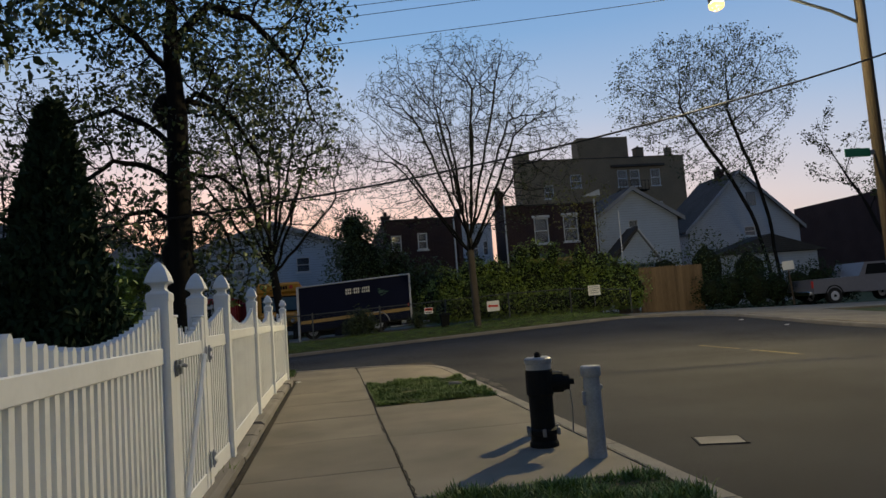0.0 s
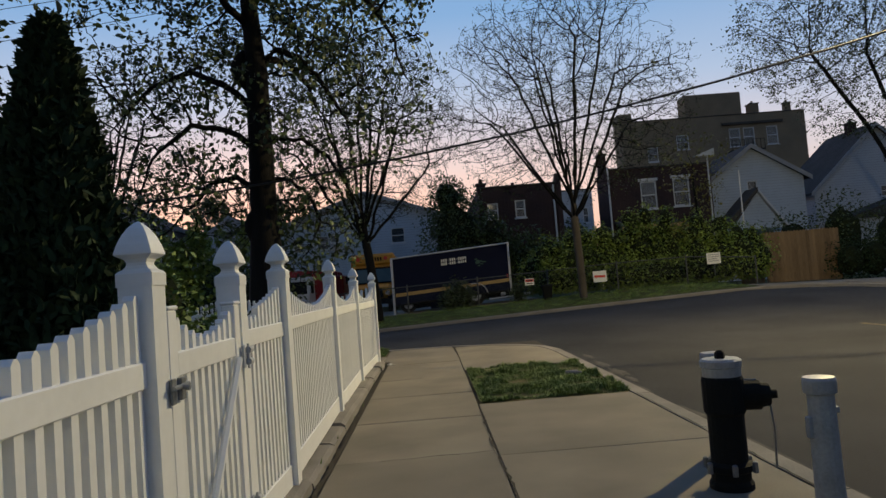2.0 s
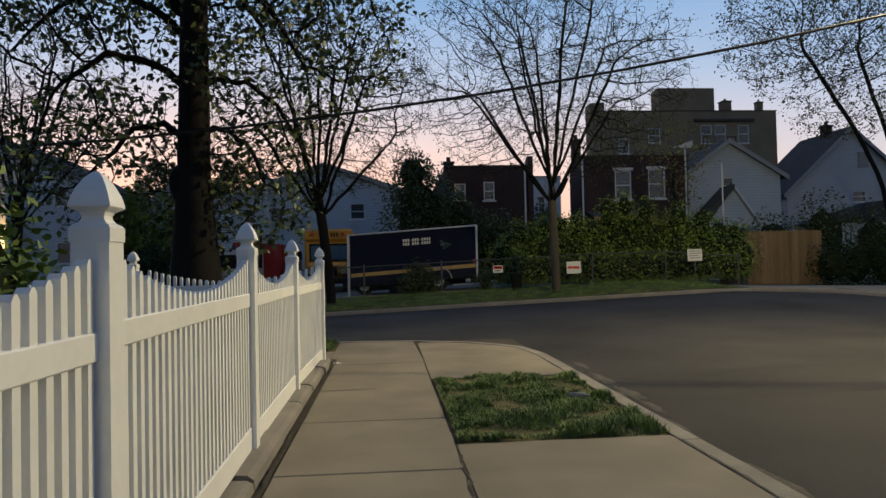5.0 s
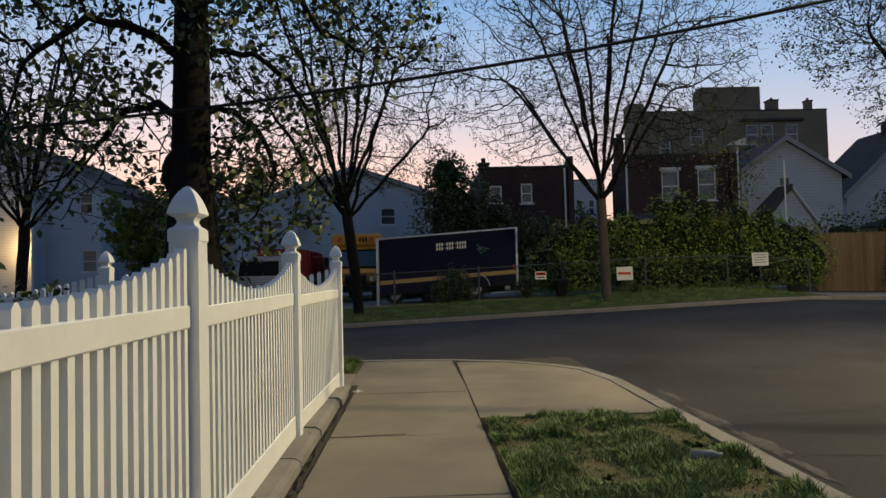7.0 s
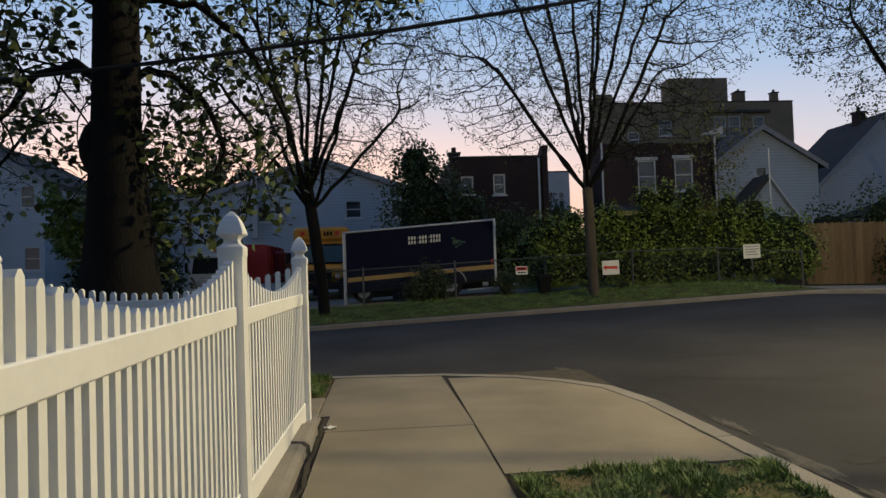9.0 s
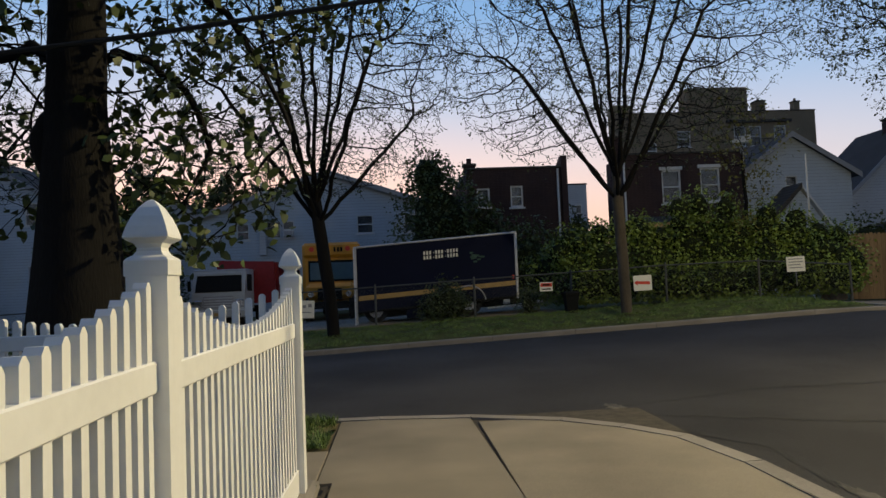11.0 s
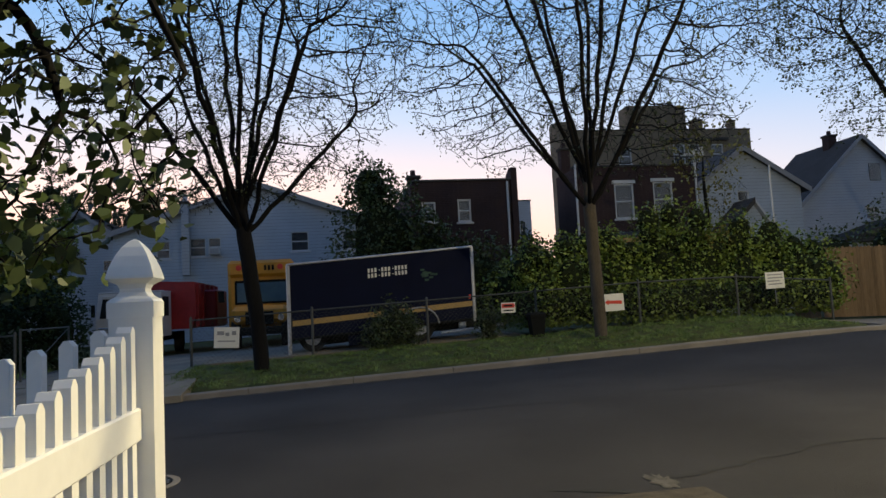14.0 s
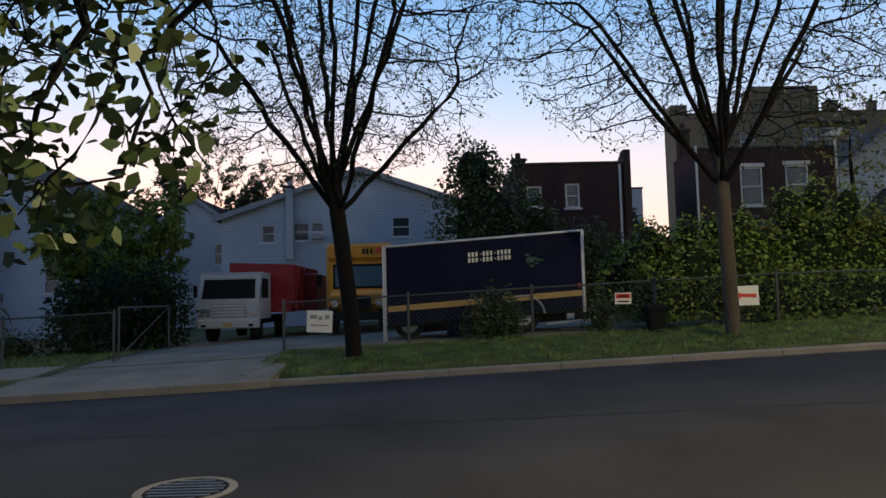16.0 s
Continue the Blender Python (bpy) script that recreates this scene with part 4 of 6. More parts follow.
class Crown:
    """Branches that grow towards free room inside a crown, so that they fill it without crossing."""

    def __init__(self, seed):
        self.r = random.Random(seed)
        self.rng = np.random.default_rng(seed)
        self.p, self.up = [], []

    def line(self, pts, frm=-1):
        """Adds a given limb from node frm and returns its last node."""
        for q in pts:
            self.p.append(tuple(q))
            self.up.append(frm)
            frm = len(self.p) - 1
        return frm

    def grow(self, goals, step, reach, stop, rounds, lift=0.0):
        g = np.asarray(goals)
        P = np.array(self.p)
        near, dist = np.zeros(len(g), int), np.full(len(g), 1e9)

        def look_at(first, nodes, g, near, dist):
            for a in range(0, len(nodes), 400):
                d = np.linalg.norm(g[:, None] - nodes[None, a:a + 400], axis=2)
                k = d.argmin(1)
                dm = d[np.arange(len(g)), k]
                better = dm < dist
                near[better], dist[better] = first + a + k[better], dm[better]

        look_at(0, P, g, near, dist)
        shoots = np.zeros(len(P), int)
        for _ in range(rounds):
            live = dist > stop
            g, near, dist = g[live], near[live], dist[live]
            act = dist < reach
            if not act.any():
                break
            to = g[act] - P[near[act]]
            to /= np.linalg.norm(to, axis=1)[:, None]
            acc = np.zeros((len(P), 3))
            np.add.at(acc, near[act], to)
            src = np.unique(near[act])
            src = src[shoots[src] < 3]
            if not len(src):
                break
            shoots[src] += 1
            d = acc[src]
            d /= np.linalg.norm(d, axis=1)[:, None] + 1e-9
            d += self.rng.normal(0, 0.16, d.shape) + np.array([0, 0, lift])
            d /= np.linalg.norm(d, axis=1)[:, None]
            fresh = P[src] + d * step
            first = len(P)
            self.up += [int(k) for k in src]
            P = np.r_[P, fresh]
            shoots = np.r_[shoots, np.zeros(len(fresh), int)]
            look_at(first, fresh, g, near, dist)
            if len(P) > 14000:
                break
        self.p = [tuple(q) for q in P]

    def twigs(self, length, each):
        """Short side twigs on the ends."""
        kids = set(self.up)
        for i in [k for k in range(len(self.p)) if k not in kids]:
            a, b = Vector(self.p[i]), Vector(self.p[self.up[i]])
            d = (a - b).normalized()
            for _ in range(each):
                e = (d + Vector([self.r.gauss(0, 0.55) for _ in range(3)])).normalized() * length * self.r.uniform(0.5, 1.2)
                self.line([tuple(a + e * 0.5), tuple(a + e + Vector((0, 0, self.r.uniform(-0.05, 0.05))))], i)

    def build(self, radius, tip=0.0045, split=99.0):
        n = len(self.p)
        kids = [[] for _ in range(n)]
        for i, k in enumerate(self.up):
            if k >= 0:
                kids[k].append(i)
        tips = sum(1 for k in kids if not k)
        e = math.log(tips) / math.log(radius / tip)
        rad = [0.0] * n
        order, todo = [], [i for i in range(n) if self.up[i] < 0]
        while todo:
            i = todo.pop()
            order.append(i)
            todo += kids[i]
        for i in reversed(order):
            rad[i] = sum(rad[k] ** e for k in kids[i]) ** (1 / e) if kids[i] else tip
        mb, stem = MB(), MB()
        heads = [(i, -1) for i in range(n) if self.up[i] < 0]
        while heads:
            i, frm = heads.pop()
            chain = [] if frm < 0 else [frm]
            while True:
                chain.append(i)
                if not kids[i]:
                    break
                ks = sorted(kids[i], key=lambda k: -rad[k])
                heads += [(k, i) for k in ks[1:]]
                i = ks[0]
            rr = [rad[k] for k in chain]
            if frm >= 0:
                rr[0] = min(rad[frm], rr[1] * 1.15)
            if frm < 0:
                k = sum(1 for q in chain if self.p[q][2] < split)
                stem.tube([self.p[q] for q in chain[:k + 1]], rr[:k + 1], 14, caps=False)
                chain, rr = chain[k:], rr[k:]
                if len(chain) < 2:
                    continue
            big = max(rr)
            mb.tube([self.p[k] for k in chain], rr, 14 if big > 0.12 else 7 if big > 0.04 else 5 if big > 0.015 else 3, caps=False)
        leafy = [self.p[i] for i in range(n) if rad[i] < tip * 2.1]
        return stem, mb, leafy


def blob_points(rng, n, blobs):
    """Random places inside ellipsoids (x, y, z, rx, ry, rz)."""
    B = np.array(blobs)
    w = B[:, 3] * B[:, 4] * B[:, 5]
    k = rng.choice(len(B), n, p=w / w.sum())
    u = rng.normal(0, 1, (n, 3))
    u *= (rng.uniform(0, 1, n) ** 0.38 / np.linalg.norm(u, axis=1))[:, None]
    return B[k, :3] + u * B[k, 3:]


def crown_tree(name, at, radius, seed, label, crown, leaf, size, bark, leaves, spread=0.07, split=99.0):
    """Puts a grown crown on the ground as one tree with its trunk and leaves."""
    ob = thing(name, label, "tree", at=at)
    stem, wood, leafy = crown.build(radius, split=split)
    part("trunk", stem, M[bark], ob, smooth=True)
    # limbs take the near-black bark, silhouette dark in its colour, even above pale trunks
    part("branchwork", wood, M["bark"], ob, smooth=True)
    rng = np.random.default_rng(seed)
    L = np.array(leafy)
    pos = L[rng.integers(0, len(L), leaves)] + rng.normal(0, spread, (leaves, 3))
    lv = new("crown", leaf_mesh("crown", pos, size, M[leaf], rng, 0.35))
    lv.parent = ob
    return ob


def vase_tree(name, at, fork, lean, radius, wide, deep, top, seed, label, leaf="leaf", bark="bark", size=0.065, limbs=13, leaves=6500, goals=6500):
    """A street tree: a short trunk, a ring of limbs that climb outwards, and a broad rounded crown."""
    c = Crown(seed)
    r = c.r
    low = fork - 0.3
    n = 7
    trunk = [(lean * (i / n) ** 1.4 + r.uniform(-0.015, 0.015), r.uniform(-0.015, 0.015), -0.1 + (fork + 0.25) * i / n) for i in range(n + 1)]
    c.line(trunk)
    mid = (low + top) / 2
    for k in range(limbs):
        a = 2 * math.pi * (k + r.uniform(-0.25, 0.25)) / limbs
        far = r.uniform(0.55, 0.78) if k % 2 else r.uniform(0.22, 0.48)
        zz = top * r.uniform(0.54, 0.66) if k % 2 else top * r.uniform(0.68, 0.80)
        node = n - (k % 2)
        c.line([(x + r.uniform(-0.05, 0.05), y + r.uniform(-0.05, 0.05), z) for x, y, z in limb_path(trunk[node], (lean + wide * far * math.cos(a), deep * far * math.sin(a), zz), 1.05, 9)], node)
    pts = blob_points(c.rng, goals, [(lean, 0, mid + 0.3, wide, deep, (top - low) / 2)])
    h = np.hypot(pts[:, 0] - lean, pts[:, 1])
    pts = pts[pts[:, 2] > fork + 0.1 + 0.24 * h]
    lump = np.array([noise.noise((x * 0.55, y * 0.55, z * 0.55 + seed)) for x, y, z in pts])
    c.grow(pts[lump > -0.26], 0.17, 1.6, 0.25, 110, 0.10)
    c.twigs(0.30, 3)
    return crown_tree(name, at, radius, seed, label, c, leaf, size, bark, leaves, split=fork + 0.25)


vase_tree("street_tree", (-1.47, 25.8, base(-1.47, 25.8)), 3.0, -0.36, 0.15, 3.7, 3.3, 9.9, 18, "vase-shaped street tree with fine twigs and sparse young leaves", leaves=9000)
vase_tree("street_tree", (5.56, 25.7, base(5.56, 25.7)), 3.1, -0.06, 0.135, 4.5, 3.8, 10.7, 23, "broad street tree with a pale trunk and sparse young leaves", bark="bark_pale", leaves=10500)
vase_tree("street_tree", (-11.0, 26.0, base(-11, 26)), 3.2, 0.2, 0.15, 3.4, 3.2, 10.2, 37, "street tree with thin bare limbs and sparse young leaves", leaves=4200, goals=2600)

BIG = dict(segs=[10, 8, 5, 4, 3], taper=[0.72, 0.25, 0.3, 0.4, 0.5], wander=[0.014, 0.09, 0.14, 0.2, 0.22], lift=[0.0, 0.03, 0.01, -0.02, -0.06], sides=[14, 8, 6, 4, 3],
           count=[10, 6, 5, 4], **{"from": [0.34, 0.22, 0.2, 0.15]}, angle=[50, 45, 48, 50], thin=[0.38, 0.5, 0.5, 0.5], len=[0.50, 0.52, 0.5, 0.5], leaves=2, spread=0.13)
mc = Crown(8)
MX = [(0.13, 0.0, -0.1), (0.14, 0.0, 0.8), (0.14, 0.0, 1.7), (0.14, 0.0, 2.6), (0.15, 0.02, 3.4), (0.16, 0.02, 4.2), (0.17, 0.0, 5.0), (0.19, -0.02, 5.8), (0.14, 0.0, 6.6), (0.10, 0.0, 7.4), (0.16, 0.02, 8.2), (0.10, 0.0, 9.2), (0.0, 0.05, 10.4)]
mc.line(MX)
for node, ends in ((9, ((0.9, 0.1, 8.3), (1.8, 0.3, 8.1), (2.5, 0.4, 7.3), (3.0, 0.4, 6.4))), (7, ((0.55, 0.0, 6.25), (1.0, 0.1, 6.1), (1.5, 0.3, 5.5), (1.9, 0.5, 4.8))), (6, ((-0.5, 0.1, 5.6), (-1.2, 0.2, 6.0), (-2.0, 0.2, 5.7), (-2.7, 0.1, 5.0))),
                   (8, ((-0.4, -0.3, 7.3), (-1.1, -0.8, 7.9), (-1.9, -1.3, 8.0), (-2.6, -1.7, 7.4))), (7, ((0.3, 0.7, 6.3), (0.6, 1.4, 6.4), (0.9, 2.1, 6.0), (1.1, 2.7, 5.2))), (10, ((0.1, -0.8, 8.9), (0.3, -1.6, 9.1), (0.5, -2.4, 8.7), (0.7, -2.9, 8.0))),
                   (5, ((0.4, 0.35, 4.5), (0.9, 0.45, 4.5), (1.4, 0.5, 4.1), (1.8, 0.45, 3.5), (2.05, 0.4, 2.9))), (4, ((0.35, 0.5, 3.7), (0.6, 0.75, 3.7), (0.9, 0.9, 3.4), (1.1, 0.9, 2.8))), (5, ((-0.4, -0.3, 4.6), (-1.0, -0.5, 4.7), (-1.6, -0.6, 4.2))), (4, ((-0.5, 0.5, 3.8), (-1.1, 0.9, 3.8), (-1.7, 1.2, 3.3)))):
    a = MX[node]
    fine = []
    for b in ends:
        fine += [tuple(a[q] + (b[q] - a[q]) * u + mc.r.uniform(-0.03, 0.03) for q in range(3)) for u in (0.33, 0.67, 1.0)]
        a = b
    mc.line(fine, node)
goals = blob_points(mc.rng, 6500, [(0.3, 0, 7.6, 3.7, 3.3, 2.9), (1.4, 0.3, 5.6, 2.6, 2.2, 2.0), (-1.6, 0, 5.2, 2.2, 2.2, 2.2), (-1.5, 0.6, 3.4, 1.7, 1.6, 1.4), (0.2, 0, 10.2, 2.6, 2.6, 2.0)])
lump = np.array([noise.noise((x * 0.7, y * 0.7, z * 0.7)) for x, y, z in goals])
goals = goals[(lump > -0.12) & (np.hypot(goals[:, 0], goals[:, 1]) > 0.5)]
hang = blob_points(mc.rng, 1500, [(0.9, 0.55, 2.8, 1.15, 0.8, 1.25), (0.2, 0.7, 2.3, 1.0, 0.7, 1.05), (1.5, 0.5, 3.2, 0.6, 0.6, 1.0)])
mc.grow(np.r_[goals, hang], 0.18, 1.7, 0.28, 100, -0.02)
mc.twigs(0.34, 3)
big = crown_tree("maple_tree", (-3.0, 15.75, 0), 0.26, 8, "large old maple with a thick dark trunk and spring leaves", mc, "leaf_dark", 0.115, "bark", 19500, 0.12)
flare(big, 0.14, 0, 0.205, 4.6)
for zz, dx, dy, L, r0 in ((5.9, -0.9, 0.1, 0.16, 0.19), (4.6, 0.9, -0.2, 0.24, 0.20), (2.7, -0.6, -0.5, 0.10, 0.17)):
    part("burl", MB().tube([(dx * L * u, dy * L * u, zz + h) for h, u in ((-0.42, 0.2), (-0.25, 0.6), (-0.08, 0.95), (0.06, 1.0), (0.2, 0.7), (0.36, 0.2))], [r0 * 0.3, r0 * 0.75, r0, r0, r0 * 0.8, r0 * 0.3], 10), M["bark"], big, smooth=True)

THIN = dict(VASE, count=[4, 6, 5, 4], angle=[24, 38, 42, 45], leaves=2, thin=[0.62, 0.5, 0.55, 0.55], len=[1.7, 0.42, 0.5, 0.5], **{"from": [0.5, 0.3, 0.2, 0.15]})
tc = Crown(61)
for stem in (((2.4, 0, -0.2), (2.2, 0, 2.0), (1.7, 0, 4.2), (0.9, 0, 6.2), (0.0, 0.1, 7.8), (-1.0, 0.1, 9.4), (-2.0, 0, 10.8)), ((3.0, 0.3, -0.2), (2.9, 0.3, 2.2), (2.7, 0.3, 4.6), (2.2, 0.3, 7.0), (1.4, 0.3, 9.2), (0.7, 0.2, 11.4))):
    fine = []
    for a, b in zip(stem, stem[1:]):
        fine += [tuple(a[q] + (b[q] - a[q]) * u + tc.r.uniform(-0.04, 0.04) for q in range(3)) for u in (0.0, 0.33, 0.67)]
    tc.line(fine)
tc.grow(blob_points(tc.rng, 3400, [(-1.8, 0, 11.4, 4.0, 3.2, 3.2), (1.2, 0, 11.8, 3.6, 3.0, 3.4), (0.6, 0, 8.0, 3.2, 2.4, 1.6)]), 0.25, 2.4, 0.42, 80, 0.05)
tc.twigs(0.5, 3)
crown_tree("tall_tree", (21.2, 34.0, 0.2), 0.13, 61, "tall loose tree with leaning stems and new leaves", tc, "leaf", 0.12, "bark", 11000, 0.15)
tree("tall_tree", (29.5, 33.0, 0.2), 4.0, 0.2, THIN, 67, "loose tree with new leaves beside the grey house", size=0.13, lean=(0.1, 0, 1), scale=(1.5, 1.3, 1.05))
YEL = dict(VASE, count=[6, 6, 4, 3], leaves=3, len=[1.3, 0.5, 0.5, 0.5])
yc = Crown(71)
yc.line([(0.03 * math.sin(i), 0.02 * math.cos(2 * i), 0.45 * i - 0.1) for i in range(12)])
yc.grow(blob_points(yc.rng, 260, [(0, 0, 5.6, 1.7, 1.3, 1.9), (0.5, 0, 4.2, 1.2, 1.0, 1.2)]), 0.22, 2.0, 0.4, 60, 0.08)
yc.twigs(0.4, 1)
crown_tree("young_tree", (12.9, 33.6, 0.4), 0.07, 71, "slender young tree with sparse yellow-green leaves", yc, "leaf_yellow", 0.13, "bark", 750, 0.16)
tree("yard_tree", (-10.2, 36.0, 0.0), 2.4, 0.2, dict(VASE, leaves=4), 87, "leafy tree behind the overgrown lawn", "leaf_hedge", 0.12, scale=(0.72, 0.75, 0.66))
tree("yard_tree", (-4.7, 7.5, 0.0), 8.0, 0.2, dict(BIG, count=[9, 5, 5, 4]), 91, "dark leafy tree in the yard behind the fence", "leaf_dark", 0.12)
tree("yard_tree", (-15.0, 60.0, 0.3), 4.0, 0.25, dict(VASE, leaves=4), 95, "distant leafy tree between the houses", "leaf", 0.16, scale=(1.0, 1.0, 0.9))


def lumpy(name, blobs, n, size, mat, seed, label, category="bush", droop=0.1, at=(0, 0, 0), shell=0.55):
    """A shrub: leaves on uneven clumps round a solid heart, its dark colour painted as inner shade."""
    ob = thing(name, label, category, at=at)
    rng = np.random.default_rng(seed)
    vol = np.array([b[3] * b[4] * b[5] for b in blobs]) ** 0.67
    pick = rng.choice(len(blobs), n, p=vol / vol.sum())
    u = rng.normal(0, 1, (n, 3))
    u /= np.linalg.norm(u, axis=1)[:, None]
    rad = shell + (1.12 - shell) * rng.uniform(0, 1, n) ** 0.6
    wob = np.array([1 + 0.35 * noise.noise((a * 2.3 + k * 3.1, b * 2.3, c * 2.3)) for (a, b, c), k in zip(u, pick)])
    B = np.array(blobs)[pick]
    pos = B[:, :3] + u * B[:, 3:] * (rad * wob)[:, None]
    pos[:, 2] = np.maximum(pos[:, 2], 0.02)
    lv = new("leaves", leaf_mesh("leaves", pos, size, M[mat], rng, droop))
    lv.parent = ob
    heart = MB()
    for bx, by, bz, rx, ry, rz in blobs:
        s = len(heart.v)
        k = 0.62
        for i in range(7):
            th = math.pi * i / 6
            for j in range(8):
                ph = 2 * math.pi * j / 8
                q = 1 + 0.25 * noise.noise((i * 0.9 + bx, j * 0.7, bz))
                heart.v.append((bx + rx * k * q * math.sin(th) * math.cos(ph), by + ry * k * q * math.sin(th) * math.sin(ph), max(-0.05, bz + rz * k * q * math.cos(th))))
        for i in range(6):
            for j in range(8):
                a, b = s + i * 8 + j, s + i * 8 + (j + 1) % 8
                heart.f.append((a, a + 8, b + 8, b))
    # solid filler, its dark colour standing in for shade between the leaves
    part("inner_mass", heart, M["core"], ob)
    return ob


hrng = random.Random(17)
hedge_blobs = []
for i in range(30):
    x = 4.4 + 8.6 * i / 29
    top = 2.0 + 0.75 * math.exp(-((x - 9.0) / 2.6) ** 2) + hrng.uniform(-0.25, 0.25) - base(x, 28)
    hedge_blobs.append((x, 28.4 + hrng.uniform(-0.2, 0.5), top * 0.5, 0.75, 0.7, top * 0.52))
    hedge_blobs.append((x + hrng.uniform(-0.3, 0.3), 28.0, 0.5, 0.5, 0.45, 0.6))
    if i % 2:
        hedge_blobs.append((x, 28.6, top - 0.2 + hrng.uniform(0, 0.25), 0.45, 0.5, 0.45))
for x, z, w in ((5.0, 1.75, 0.4), (7.1, 2.05, 0.45), (8.3, 2.55, 0.5), (8.9, 2.7, 0.4), (9.7, 2.55, 0.4), (10.9, 2.3, 0.45), (11.8, 2.1, 0.5)):
    hedge_blobs.append((x, 28.7, z, w, 0.45, 0.55))
lumpy("hedge", hedge_blobs, 36000, 0.095, "leaf_hedge", 5, "tall overgrown green hedge behind the chain-link fence", "hedge", at=(0, 0, base(9, 28)))
lumpy("yellow_shrub", [(10.4, 28.9, 2.0, 0.6, 0.5, 0.35), (9.8, 28.7, 1.95, 0.4, 0.4, 0.3)], 1600, 0.08, "leaf_yellow", 6, "shrub with yellow flowers in the hedge", at=(0, 0, base(10, 28)))
lumpy("dark_hedge", [(17.2 + 1.1 * i, 29.3 + 0.2 * (i % 2), 0.85, 0.9, 0.7, 0.95 + 0.1 * (i % 3)) for i in range(7)], 9000, 0.10, "evergreen", 7, "clipped dark hedge beyond the wooden fence", "hedge", at=(0, 0, 0.15))
lumpy("bush", [(1.35, 27.75, 0.5, 0.55, 0.4, 0.6), (1.0, 27.8, 0.3, 0.45, 0.35, 0.4), (1.65, 27.8, 0.35, 0.35, 0.3, 0.4)], 2600, 0.07, "leaf_dark", 8, "dark green bush before the box truck", at=(0, 0, base(1.3, 27.8)))
lumpy("bush", [(3.6, 27.8, 0.3, 0.35, 0.3, 0.4)], 700, 0.06, "leaf_dark", 9, "small dark bush by the fence", at=(0, 0, base(3.6, 27.8)))
lumpy("ivy_trees", [(2.0, 37.5, 3.6, 1.9, 1.3, 2.3), (3.6, 37.6, 2.6, 1.4, 1.2, 1.8), (1.6, 38.0, 5.6, 1.0, 0.9, 1.2), (5.6, 37.5, 1.8, 1.6, 1.2, 1.7), (8.2, 37.6, 1.8, 1.6, 1.2, 1.6)], 14000, 0.15, "leaf_dark", 10, "tall dark green shrubs between the houses", at=(0, 0, 0.2))
lumpy("tree_clump", [(9.6, 45.0, 2.2, 0.9, 0.9, 2.2)], 3000, 0.2, "leaf", 12, "round leafy tree in the gap between brick houses", "tree", at=(0, 0, 0.2))
lumpy("bush", [(-8.6, 31.5, 1.2, 0.9, 0.9, 1.35), (-7.6, 32.2, 1.2, 0.8, 0.9, 1.3), (-9.6, 31.8, 1.0, 0.8, 0.9, 1.1)], 7000, 0.13, "evergreen", 13, "dark overgrown bushes beside the driveway", at=(0, 0, -0.2))
lumpy("bush", [(-11.2, 31.4, 0.4, 0.9, 0.8, 0.55), (-12.8, 31.2, 0.35, 1.0, 0.8, 0.5), (-14.6, 31.0, 0.4, 1.1, 0.8, 0.55)], 3000, 0.10, "leaf_dark", 16, "low shrubs along the side lawn", at=(0, 0, -0.3))
lumpy("bush", [(-17.5, 33, 0.7, 1.8, 1.3, 0.9), (-20.5, 33, 0.8, 2.0, 1.4, 1.0), (-24, 33, 0.9, 2.2, 1.4, 1.1)], 8000, 0.16, "leaf_dark", 14, "dark bushes along the far lawn", at=(0, 0, -0.6))
lumpy("shrub", [(13.4, 31.2, 1.5, 0.9, 0.8, 1.35), (14.6, 31.4, 1.4, 0.8, 0.8, 1.2), (20.6, 31.5, 1.6, 1.2, 1.0, 1.6), (18.4, 31.6, 1.9, 1.3, 1.0, 1.8), (16.4, 32.0, 1.6, 1.1, 0.9, 1.5)], 5000, 0.12, "leaf_dark", 15, "leafy shrubs behind the wooden fence", at=(0, 0, 0.2))

arb = thing("arborvitae", "tall dark green conical arborvitae behind the fence", "tree", at=(-1.78, 6.0, 0))
arng = np.random.default_rng(21)
n = 15000
zz = arng.uniform(0.0, 1, n) ** 0.85
aa = arng.uniform(0, 2 * math.pi, n)
rr = 0.60 * (1 - zz) ** 0.72 * (0.72 + 0.3 * arng.uniform(0, 1, n)) * np.array([1 + 0.22 * noise.noise((math.cos(a) * 2, math.sin(a) * 2, z * 7)) for a, z in zip(aa, zz)]) + 0.02
lv = new("foliage", leaf_mesh("foliage", np.c_[rr * np.cos(aa), rr * np.sin(aa), 0.08 + 2.86 * zz], 0.085, M["evergreen"], arng, -0.9, 0.4))
lv.parent = arb
part("trunk", MB().tube([(0, 0, -0.05), (0, 0, 2.7)], [0.06, 0.015], 7), M["bark"], arb)
# solid dark cone that paints the shade behind the outer foliage
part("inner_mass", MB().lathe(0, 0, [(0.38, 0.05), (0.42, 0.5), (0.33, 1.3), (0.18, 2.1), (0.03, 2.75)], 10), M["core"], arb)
lumpy("shrub", [(-2.3, 8.7, 0.95, 0.5, 0.55, 0.98), (-2.1, 8.2, 0.7, 0.45, 0.5, 0.8), (-2.6, 9.2, 0.8, 0.5, 0.5, 0.9)], 3600, 0.07, "leaf_hedge", 22, "bright green shrub behind the picket fence")
lumpy("shrub", [(-2.2, 10.6, 0.55, 0.5, 0.8, 0.62), (-2.3, 11.8, 0.5, 0.5, 0.7, 0.55)], 3600, 0.06, "leaf_dark", 24, "low dark shrub behind the picket fence")
